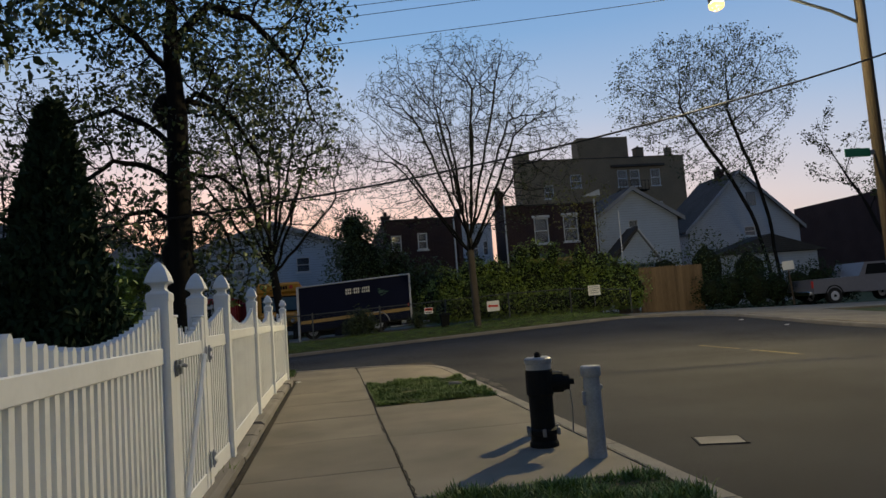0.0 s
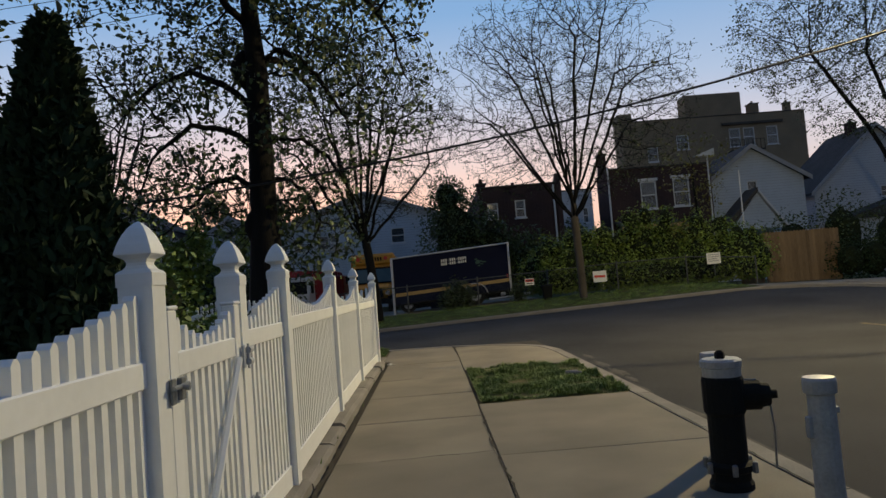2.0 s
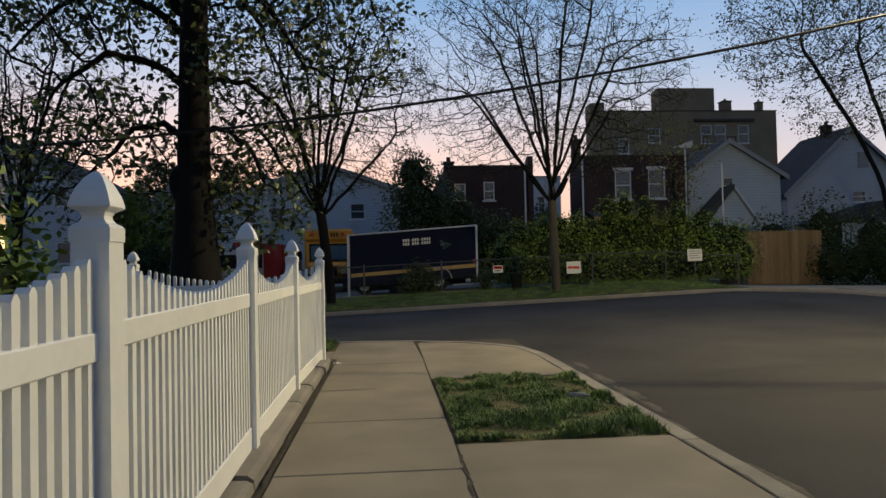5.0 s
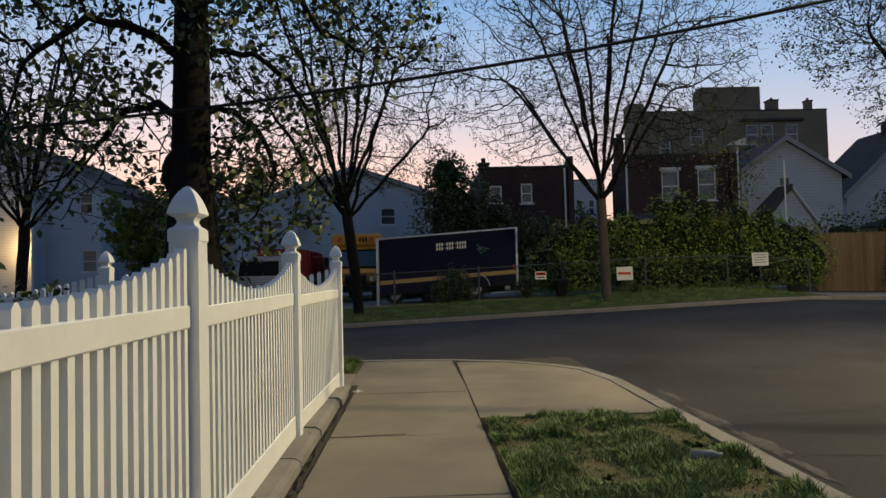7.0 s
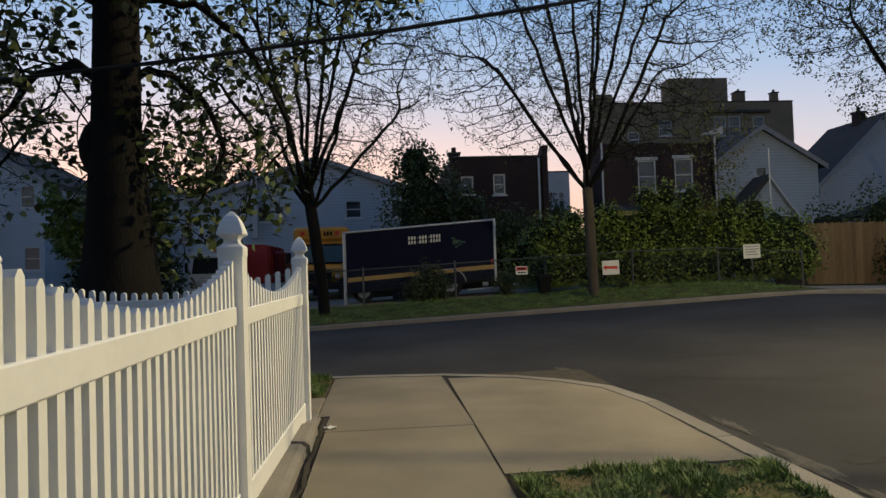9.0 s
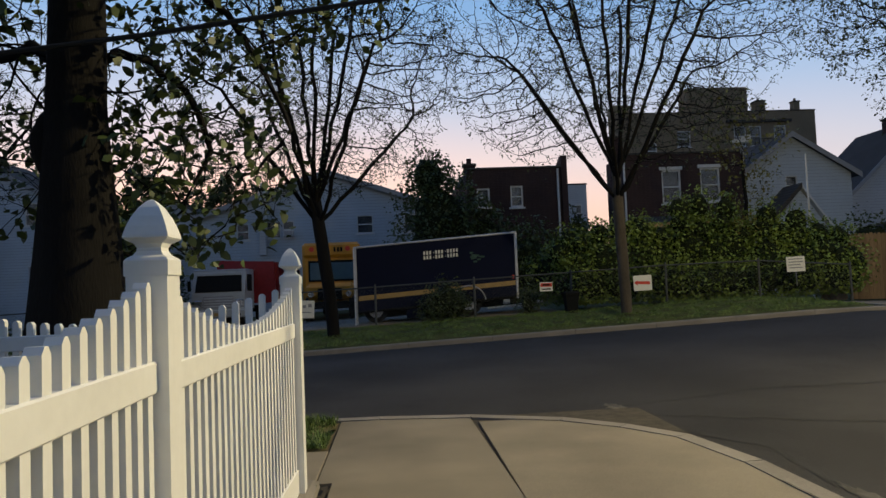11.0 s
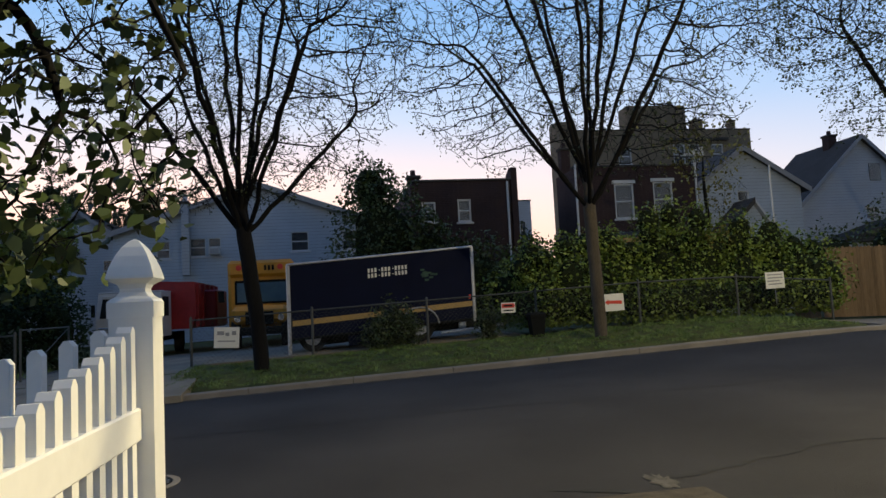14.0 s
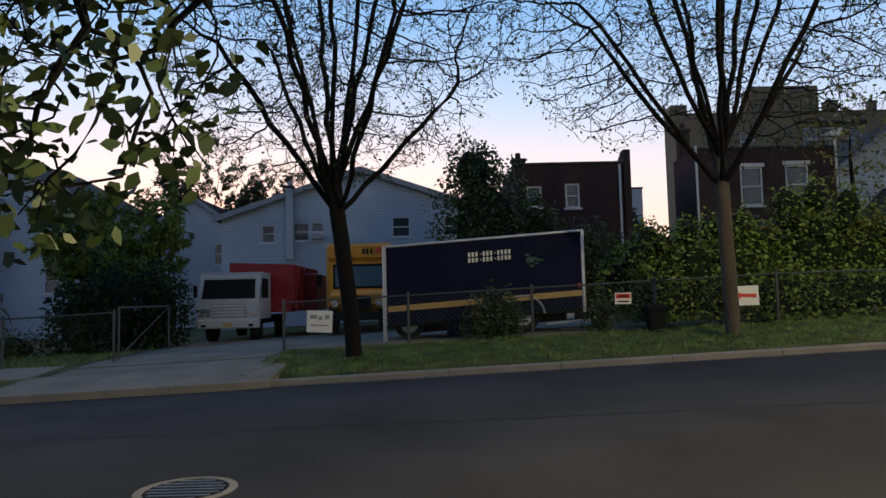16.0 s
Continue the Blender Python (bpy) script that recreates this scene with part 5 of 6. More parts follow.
lumpy("shrub", [(-2.5, 3.6, 0.8, 0.7, 0.8, 0.9), (-3.4, 5.2, 0.9, 0.8, 0.9, 1.0), (-3.6, 7.4, 0.8, 0.8, 0.9, 0.95)], 5000, 0.08, "evergreen", 25, "dark shrubs in the yard behind the fence")
lumpy("yard_conifer", [(-4.4, 9.2, 1.2, 0.9, 0.9, 1.3), (-4.4, 9.2, 2.4, 0.6, 0.6, 1.1), (-4.4, 9.2, 3.4, 0.35, 0.35, 0.8)], 6000, 0.10, "evergreen", 26, "dark conifer in the yard behind the fence", "tree", droop=0.5)


# ---------------------------------------------------------------- houses
def wall_front(mb, x0, x1, z0, z1, y0, y1, holes):
    """One connected wall facing the street from x0 to x1 with openings (xa, xb, za, zb) cut through it."""
    xs = sorted({x0, x1, *[h[0] for h in holes], *[h[1] for h in holes]})
    zs = sorted({z0, z1, *[h[2] for h in holes], *[h[3] for h in holes]})
    full = {(i, k) for i in range(len(xs) - 1) for k in range(len(zs) - 1)
            if not any(h[0] <= xs[i] and h[1] >= xs[i + 1] and h[2] <= zs[k] and h[3] >= zs[k + 1] for h in holes)}
    at_v = {}

    def v(i, j, k):
        if (i, j, k) not in at_v:
            at_v[i, j, k] = len(mb.v)
            mb.v.append((xs[i], (y0, y1)[j], zs[k]))
        return at_v[i, j, k]

    for i, k in full:
        mb.f.append((v(i, 0, k), v(i + 1, 0, k), v(i + 1, 0, k + 1), v(i, 0, k + 1)))
        mb.f.append((v(i, 1, k), v(i, 1, k + 1), v(i + 1, 1, k + 1), v(i + 1, 1, k)))
        if (i - 1, k) not in full:
            mb.f.append((v(i, 0, k), v(i, 0, k + 1), v(i, 1, k + 1), v(i, 1, k)))
        if (i + 1, k) not in full:
            mb.f.append((v(i + 1, 0, k), v(i + 1, 1, k), v(i + 1, 1, k + 1), v(i + 1, 0, k + 1)))
        if (i, k - 1) not in full:
            mb.f.append((v(i, 0, k), v(i, 1, k), v(i + 1, 1, k), v(i + 1, 0, k)))
        if (i, k + 1) not in full:
            mb.f.append((v(i, 0, k + 1), v(i + 1, 0, k + 1), v(i + 1, 1, k + 1), v(i, 1, k + 1)))


def window(house, xa, xb, za, zb, y, name="window", sash=True, lintel=False, blind=0.0, frame_w=0.07):
    fr = MB()
    for q in ((xa, xa + frame_w, za, zb), (xb - frame_w, xb, za, zb), (xa + frame_w, xb - frame_w, zb - frame_w, zb), (xa + frame_w, xb - frame_w, za, za + frame_w)):
        fr.box(q[0], q[1], y - 0.03, y + 0.09, q[2], q[3])
    if sash:
        fr.box(xa + frame_w, xb - frame_w, y + 0.0, y + 0.06, (za + zb) / 2 - 0.03, (za + zb) / 2 + 0.03)
    w = part(name, fr, M["trim"], house)
    for lo, hi in ((za + frame_w, (za + zb) / 2 - 0.03), ((za + zb) / 2 + 0.03, zb - frame_w)):
        part("pane", MB().box(xa + frame_w, xb - frame_w, y + 0.04, y + 0.046, lo, hi), M["glass"], w)
    part("sill", MB().cbox(xa - 0.08, xb + 0.08, y - 0.10, y + 0.02, za - 0.09, za - 0.004, 0.01), M["trim"], w)
    if lintel:
        part("lintel", MB().cbox(xa - 0.10, xb + 0.10, y - 0.09, y + 0.02, zb + 0.004, zb + 0.16, 0.01), M["trim"], w)
    if blind:
        part("blind", MB().box(xa + 0.05, xb - 0.05, y + 0.10, y + 0.115, zb - (zb - za) * blind, zb - 0.02), M["blind"], w)
    return w


def flat_house(name, x0, x1, y0, y1, z0, z1, mat, label, holes, parapet=0.25, lintel=True):
    ob = thing(name, label, "house")
    mb = MB()
    wall_front(mb, x0, x1, z0, z1, y0, y0 + 0.3, [h[:4] for h in holes])
    part("wall", mb, mat, ob)
    for q in ((x0, x0 + 0.3, y0 + 0.3, y1), (x1 - 0.3, x1, y0 + 0.3, y1), (x0 + 0.3, x1 - 0.3, y1 - 0.3, y1)):
        part("side_wall", MB().box(*q, z0, z1), mat, ob)
    part("roof", MB().box(x0 + 0.3, x1 - 0.3, y0 + 0.3, y1 - 0.3, z1 - parapet - 0.2, z1 - parapet), M["shingle"], ob)
    part("floor_slab", MB().box(x0 + 0.3, x1 - 0.3, y0 + 0.3, y1 - 0.3, z0 + 3.0, z0 + 3.2), M["dark"], ob)
    part("coping", MB().cbox(x0 - 0.06, x1 + 0.06, y0 - 0.06, y0 + 0.36, z1 + 0.002, z1 + 0.10, 0.02), M["shingle"], ob)
    for h in holes:
        window(ob, *h[:4], y0 + 0.06, lintel=lintel, blind=h[4] if len(h) > 4 else 0)
    return ob


def gable_house(name, x0, x1, y0, y1, z0, eave, ridge, mat, label, holes, over=0.35, ridge_x=None):
    ob = thing(name, label, "house")
    rx = ridge_x if ridge_x is not None else (x0 + x1) / 2
    mb = MB()
    wall_front(mb, x0, x1, z0, eave, y0, y0 + 0.25, [h[:4] for h in holes])
    part("wall", mb, mat, ob)
    for ya in (y0, y1 - 0.25):
        part("gable", MB().prism([(x0, eave), (x1, eave), (rx, ridge)], "y", ya, ya + 0.25), mat, ob)
    for q in ((x0, x0 + 0.25, y0 + 0.25, y1 - 0.25), (x1 - 0.25, x1, y0 + 0.25, y1 - 0.25), (x0, x1, y1 - 0.25, y1)):
        part("side_wall", MB().box(*q, z0, eave), mat, ob)
    t = 0.16
    for xe in (x0, x1):
        s = (ridge - eave) / (rx - xe)
        xo = xe - over * (1 if xe < rx else -1)
        zo = ridge + s * (xo - rx)
        part("roof", MB().prism([(xo, zo + 0.004), (rx, ridge + 0.004), (rx, ridge + t), (xo, zo + t)], "y", y0 - 0.3, y1 + 0.3), M["shingle"], ob)
        part("bargeboard", MB().prism([(xo, zo - 0.10), (rx, ridge - 0.10), (rx, ridge + t + 0.01), (xo, zo + t + 0.01)], "y", y0 - 0.34, y0 - 0.303), M["barge"], ob)
    for h in holes:
        window(ob, *h[:4], y0 + 0.06, blind=h[4] if len(h) > 4 else 0, frame_w=0.05)
    return ob


def chimney(parent, x, y, z0, z1, w=0.5, mat="brick"):
    c = part("chimney", MB().cbox(x - w / 2, x + w / 2, y - w / 2, y + w / 2, z0, z1, 0.015), M[mat], parent)
    part("chimney_cap", MB().cbox(x - w / 2 - 0.06, x + w / 2 + 0.06, y - w / 2 - 0.06, y + w / 2 + 0.06, z1 + 0.002, z1 + 0.12, 0.02), M["shingle"], c)
    part("flue", MB().lathe(x, y, [(0.12, z1 + 0.12), (0.11, z1 + 0.38)], 10), M[mat], c)
    return c


def downpipe(parent, x, y, z0, z1):
    return part("downpipe", MB().tube([(x, y, z1), (x, y, z0)], [0.05, 0.05], 8), M["trim"], parent)


h1 = gable_house("pale_house", -10.1, 3.0, 46.0, 58.0, -0.4, 5.25, 7.45, M["siding"], "large pale blue sided house with a low gable", [(-8.18, -7.54, 4.05, 4.9), (-6.65, -5.9, 4.1, 4.98), (-5.95 + 0.15, -5.3 + 0.1, 4.1, 4.98), (-1.9, -1.05, 4.2, 5.15), (0.6, 1.4, 4.2, 5.15)], ridge_x=-3.4)
ac = thing("window_air_conditioner", "white window air conditioner in the pale house", "air conditioner", at=(-5.45, 45.9, 4.15))
part("case", MB().cbox(-0.24, 0.24, -0.35, 0.0, 0.0, 0.32, 0.02), M["trim"], ac)
part("grille", MB().box(-0.20, 0.20, -0.358, -0.352, 0.04, 0.28), M["signgrey"], ac)
chimney(h1, -6.75, 45.7, 3.2, 6.6, 0.34, "siding_grey")
h2 = flat_house("brick_house", 3.4, 7.75, 40.3, 52.0, -0.2, 6.45, M["brick"], "dark red brick row house with white window frames", [(3.85, 4.45, 4.75, 5.6, 0.5), (5.4, 5.98, 4.7, 5.68, 0.4)], lintel=False)
for w in h2.children:
    for pane in [c for c in w.children if c.name.startswith("pane")]:      # panes skewed to turn the street lamp's reflection out of view
        for v in pane.data.vertices:
            v.co.y += 0.09 * (v.co.x - pane.data.vertices[0].co.x) - 0.02
part("party_wall", MB().prism([(40.2, -0.2), (52, -0.2), (52, 5.4), (43.2, 5.6), (40.6, 7.0), (40.2, 7.0)], "x", 7.78, 8.05), M["brick"], h2)
downpipe(h2, 7.6, 40.2, 0.2, 6.4)
chimney(h2, 3.65, 41.2, 6.2, 6.75, 0.5)
chimney(h2, 6.1, 46.0, 6.2, 7.1, 0.45)
flat_house("row_house", 8.6, 14.6, 60.0, 68.0, -0.4, 8.4, M["siding_grey"], "distant grey row house in the gap between brick houses", [(12.7, 13.3, 5.6, 6.9), (13.7, 14.2, 5.6, 6.9)], lintel=False)
h3 = flat_house("brick_house", 10.75, 16.6, 40.4, 42.9, -0.2, 6.95, M["brick"], "dark red brick house with two white framed windows", [(12.55, 13.46, 4.64, 6.2, 0.45), (14.4, 15.34, 4.68, 6.26, 0.15)])
downpipe(h3, 10.75, 40.3, 0.2, 7.1)
downpipe(h3, 16.45, 40.3, 0.2, 7.6)
chimney(h3, 10.95, 42.2, 6.8, 8.1, 0.45)
part("porch_roof", MB().prism([(38.9, 3.55), (40.38, 3.95), (40.38, 4.05), (38.9, 3.66)], "x", 10.9, 14.2), M["shingle"], h3)
part("porch_trim", MB().box(10.9, 14.2, 38.84, 38.90, 3.44, 3.64), M["gold"], h3)
part("soffit", MB().prism([(15.6, 7.35), (16.75, 7.75), (16.75, 7.35)], "y", 40.0, 40.3), M["trim"], h3)
h4 = gable_house("white_gable_house", 16.62, 22.2, 41.0, 52.0, -0.1, 5.95, 7.8, M["siding"], "pale grey sided house with a steep gable", [(18.9, 19.5, 4.9, 5.85)], ridge_x=19.2)
part("dormer_wall", MB().prism([(17.1, 3.0), (20.1, 3.0), (18.72, 5.02)], "y", 39.6, 40.98), M["siding"], h4)
part("dormer_roof", MB().prism([(17.0, 3.3), (18.72, 5.06), (18.72, 5.30), (16.7, 3.3)], "y", 39.4, 40.96), M["shingle"], h4)
part("dormer_trim", MB().prism([(18.72, 5.06), (20.2, 3.0), (20.3, 3.0), (18.72, 5.22)], "y", 39.4, 40.96), M["trim"], h4)
h5 = gable_house("grey_gable_house", 25.6, 34.4, 46.0, 51.0, -0.2, 5.5, 9.5, M["siding_grey"], "grey sided house with a steep gable and dark roof", [(30.0, 30.9, 6.0 - 1.2, 5.5), (27.6, 28.5, 2.0, 3.4), (32.2, 33.3, 2.0, 3.4)], ridge_x=29.9)
chimney(h5, 29.7, 48.0, 8.4, 10.0, 0.55)
part("attic_window", MB().box(30.4, 31.1, 45.94, 45.99, 7.0, 8.0), M["glass"], h5)
part("porch_roof", MB().prism([(26.0, 3.4), (34.6, 3.4), (30.4, 4.7)], "y", 43.6, 45.95), M["shingle"], h5)
part("porch_wall", MB().box(26.6, 34.0, 43.9, 45.9, -0.2, 3.38), M["siding_grey"], h5)
h6 = flat_house("dark_apartment_house", 44.5, 60.0, 50.0, 60.0, -0.4, 8.2, M["brick"], "dark brick apartment house beyond the parked pickup", [(46.0, 47.2, 4.4, 6.0), (52.5, 53.7, 4.4, 6.0), (49, 50.2, 4.4, 6.0)])

apt = flat_house("apartment_building", 20.0, 38.1, 68.0, 70.6, -0.5, 15.6, M["tan"], "tan brick four-storey apartment building with a roof bulkhead",
                 [(25.3, 26.5, 12.6, 14.0), (22.4, 23.4, 11.6, 13.0), (30.5, 31.6, 12.5, 14.3), (31.9, 33.0, 12.5, 14.3), (34.2, 35.3, 12.5, 14.3), (30.5, 31.6, 9.0, 10.8), (34.2, 35.3, 9.0, 10.8), (25.3, 26.5, 9.0, 10.6)], lintel=False)
part("bulkhead", MB().cbox(26.6, 32.2, 68.5, 70.4, 15.3, 18.0, 0.05), M["tan"], apt)
part("tower", MB().cbox(19.9, 21.3, 68.6, 70.4, 15.2, 16.6, 0.05), M["tan"], apt)
chimney(apt, 34.0, 70.0, 15.3, 16.9, 0.9, "tan")
chimney(apt, 37.2, 69.5, 15.3, 16.7, 0.6, "tan")
part("coping_band", MB().cbox(29.8, 35.8, 67.75, 67.98, 14.6, 14.85, 0.02), M["shingle"], apt)
for i in range(2):
    fe = part("fire_escape", MB().box(30.2, 33.4, 66.9, 67.9, 11.9 - 3.3 * i, 12.0 - 3.3 * i), M["black"], apt)
    for k in range(9):
        part("baluster", MB().box(30.2 + 0.395 * k, 30.24 + 0.395 * k, 66.9, 66.94, 12.0 - 3.3 * i, 12.9 - 3.3 * i), M["black"], fe)
    part("handrail", MB().box(30.2, 33.4, 66.88, 66.93, 12.9 - 3.3 * i, 12.95 - 3.3 * i), M["black"], fe)

h7 = gable_house("white_side_house", -34.0, -19.6, 50.0, 62.0, -1.0, 7.2, 10.2, M["siding"], "white sided house lit by a warm wall light", [(-20.9, -20.1, 5.6, 6.9), (-20.75, -19.85, 1.95, 3.3)], ridge_x=-25.0)
wl7 = part("wall_lamp", MB().cbox(-24.25, -23.95, 49.7, 49.99, 3.75, 4.0, 0.03), M["black"], h7)
# fin added to cut the warm wall glow off at a hard upright edge
part("corner_board", MB().box(-23.10, -22.95, 48.6, 49.99, -1.0, 7.1), M["siding"], h7)
h8 = gable_house("far_roof_house", -18.6, -11.2, 56.0, 66.0, -0.6, 5.2, 7.8, M["siding_grey"], "distant grey house with a dark gable roof", [(-13.6, -12.8, 3.6, 4.9)])
# the yard's own house and the corner across, behind the walker
gable_house("corner_house", -14.0, -5.0, -9.0, 3.0, 0.0, 5.6, 8.4, M["siding_grey"], "grey sided corner house behind the white fence", [(-8.0, -7.0, 1.2, 2.6)])
flat_house("row_house", 17.5, 30.0, -14.0, 10.0, 0.0, 7.5, M["brick"], "brick row house on the other side of the street", [(19.0, 20.2, 1.2, 2.8), (23.0, 24.2, 1.2, 2.8)])


# ---------------------------------------------------------------- vehicles
def wheel(parent, x, y, z, r, w, ax="y", rim="alu"):
    if ax == "y":
        a, b, c, d, e = (x, y - w / 2, z), (x, y + w / 2, z), (x, y - w / 2 - 0.004, z), (x, y - w / 2 + 0.03, z), (x, y - w / 2 - 0.03, z)
    else:
        a, b, c, d, e = (x - w / 2, y, z), (x + w / 2, y, z), (x - w / 2 - 0.004, y, z), (x - w / 2 + 0.03, y, z), (x - w / 2 - 0.03, y, z)
    t = part("wheel", MB().tube([a, b], [r, r], 24), M["rubber"], parent)
    part("rim", MB().tube([c, d], [r * 0.58, r * 0.6], 18), M[rim], t)
    part("hub", MB().tube([e, d], [r * 0.16, r * 0.2], 10), M["black"], t)
    return t


g0 = base(1.2, 28.8) + 0.015
tr = thing("box_truck", "navy blue box truck body with a tan stripe and white lettering", "truck", at=(0, 0, 0))
x0, x1, y0, y1 = -1.10, 3.44, 28.5, 30.6
# the box leans with the sloping yard
tilt = (2.72 - 2.44) / (x1 - x0)


def slanted(name, xa, xb, ya, yb, za, zb, mat, label="", parent=None):
    mb = MB().cbox(xa, xb, ya, yb, za, zb, min(0.02, (zb - za) / 4, (xb - xa) / 4, (yb - ya) / 4))
    mb.v = [(x, y, z + tilt * (x - x0)) for x, y, z in mb.v]
    return part(name, mb, M[mat], parent or tr, label)


box_body = slanted("box_body", x0, x1, y0, y1, 0.62, 2.40, "navy")
slanted("side_stripe", x0 + 0.09, x1 - 0.06, y0 - 0.012, y0 - 0.002, 0.93, 1.06, "gold", "tan stripe")
slanted("roof_rail", x0 - 0.02, x1 + 0.02, y0 - 0.03, y0 + 0.03, 2.38, 2.44, "alu")
slanted("corner_post", x0 - 0.03, x0 + 0.06, y0 - 0.03, y0 + 0.05, 0.20, 2.40, "alu")
slanted("corner_post", x1 - 0.05, x1 + 0.03, y0 - 0.03, y0 + 0.05, 0.55, 2.40, "alu")
slanted("bottom_rail", x0 + 0.06, x1 - 0.05, y0 - 0.02, y0 + 0.02, 0.58, 0.64, "black")
slanted("chassis", x0 + 0.3, x1 + 0.8, y0 + 0.6, y1 - 0.6, 0.38, 0.56, "black")
slanted("side_skirt", 0.3, 1.25, y0 + 0.04, y0 + 0.10, 0.30, 0.57, "navy")
slanted("step_bar", 2.55, 3.9, y0 - 0.05, y0 + 0.03, 0.34, 0.39, "alu")
slanted("bumper", x1 + 0.2, x1 + 0.75, y0 + 0.1, y1 - 0.1, 0.34, 0.42, "alu")
slanted("front_bumper", x0 + 0.45, x0 + 1.0, y0 + 0.02, y0 + 0.14, 0.10, 0.19, "white")
slanted("reflector", x1 - 0.14, x1 - 0.09, y0 - 0.008, y0 - 0.002, 1.12, 1.22, "signred")
slanted("light_box", x1 - 0.42, x1 - 0.24, y0 + 0.02, y0 + 0.12, 0.42, 0.56, "white")
slanted("roof_vent", 0.65, 0.95, y0 + 0.6, y0 + 0.9, 2.40, 2.47, "alu")
for r, n, zz in ((0, 12, 2.02), (1, 12, 1.89)):
    for k in range(n):
        if k in (3, 7):
            slanted("lettering", 0.82 + 0.083 * k + 0.02, 0.82 + 0.083 * k + 0.055, y0 - 0.008, y0 - 0.002, zz + 0.035, zz + 0.055, "signwhite")
        else:
            slanted("lettering", 0.82 + 0.083 * k, 0.82 + 0.083 * k + 0.052, y0 - 0.008, y0 - 0.002, zz, zz + 0.10, "signwhite")
lrng = random.Random(2)
for k in range(14):
    a, q = lrng.uniform(0, 6.28), lrng.uniform(0.02, 0.20)
    slanted("emblem_leaf", 2.30 + q * math.cos(a) - 0.05, 2.30 + q * math.cos(a) + 0.05, y0 - 0.010 - 0.0005 * k, y0 - 0.004 - 0.0005 * k, 1.83 + 0.8 * q * math.sin(a), 1.83 + 0.8 * q * math.sin(a) + 0.05, "emblem", "faded green emblem")
for xx in (2.05,):
    for yy in (y0 + 0.25, y1 - 0.25):
        wheel(tr, xx, yy, g0 + 0.36 + 0.06, 0.38, 0.24)
for xx in (-0.55,):
    for yy in (y0 + 0.35, y1 - 0.25):
        wheel(tr, xx, yy, g0 + 0.28, 0.33, 0.22)
arch = MB()
arch.tube([(2.05 + 0.47 * math.cos(radians(a)), y0 - 0.02, g0 + 0.44 + 0.44 * math.sin(radians(a))) for a in range(5, 176, 17)], [0.022] * 11, 6)
part("wheel_arch", arch, M["alu"], tr)

# yellow school bus, seen from its front
gb = base(-2.4, 33) + 0.0
bus = thing("school_bus", "yellow school bus parked behind the box truck", "bus", at=(0, 0, 0))
bx0, bx1, by = -3.3, -1.2, 34.3
part("body", MB().cbox(bx0, bx1, by, by + 7.0, gb + 0.5, gb + 2.72, 0.12), M["busyellow"], bus)
part("roof_cap", MB().cbox(bx0 + 0.02, bx1 - 0.02, by - 0.14, by + 0.3, gb + 2.22, gb + 2.76, 0.10), M["busyellow"], bus)
# bus glass: reflected sky blue is in its colour
part("windscreen", MB().cbox(bx0 + 0.28, bx1 - 0.22, by - 0.03, by + 0.02, gb + 1.42, gb + 2.05, 0.02), M["screen"], bus, "windscreen painted with the sky's blue reflection")
part("windscreen_rim", MB().box(bx0 + 0.22, bx1 - 0.16, by - 0.015, by - 0.003, gb + 1.36, gb + 2.12), M["black"], bus)
part("bonnet", MB().cbox(bx0 + 0.22, bx1 - 0.2, by - 1.1, by + 0.02, gb + 0.75, gb + 1.30, 0.14), M["busyellow"], bus)
part("grille", MB().cbox(bx0 + 0.65, bx1 - 0.62, by - 1.14, by - 1.09, gb + 0.72, gb + 1.12, 0.02), M["black"], bus)
for sx in (bx0 + 0.42, bx1 - 0.40):
    part("headlight", MB().tube([(sx, by - 1.13, gb + 0.92), (sx, by - 1.08, gb + 0.92)], [0.10, 0.10], 14), M["chrome"], bus)
    part("warning_light", MB().tube([(sx - 0.05, by - 0.17, gb + 2.52), (sx - 0.05, by - 0.12, gb + 2.52)], [0.09, 0.09], 12), M["signred"], bus)
part("bumper", MB().cbox(bx0 + 0.12, bx1 - 0.1, by - 1.25, by - 1.05, gb + 0.42, gb + 0.66, 0.03), M["black"], bus)
for k in range(3):
    part("sign_letter", MB().box(-2.15 + 0.12 * k, -2.08 + 0.12 * k, by - 0.150, by - 0.142, gb + 2.42, gb + 2.58), M["black"], bus)
for sx in (bx0 + 0.3, bx1 - 0.3):
    wheel(bus, sx, by - 0.5, gb + 0.42, 0.42, 0.24, "x")
    wheel(bus, sx, by + 5.2, gb + 0.42, 0.42, 0.24, "x")
part("mirror", MB().cbox(bx0 - 0.22, bx0 - 0.04, by - 0.5, by - 0.42, gb + 1.45, gb + 1.80, 0.02), M["black"], bus)

# white cab-over truck with a red tipper body
gc = base(-5.9, 33)
cab = thing("white_truck", "white cab-over truck with a red tipper body", "truck", at=(0, 0, 0))
cx0, cx1, cy = -6.88, -4.93, 33.0
part("cab", MB().prism([(cy + 0.02, gc + 0.72), (cy + 1.7, gc + 0.72), (cy + 1.7, gc + 2.20), (cy + 0.32, gc + 2.20), (cy + 0.04, gc + 1.35)], "x", cx0, cx1), M["white"], cab)
scr = MB()
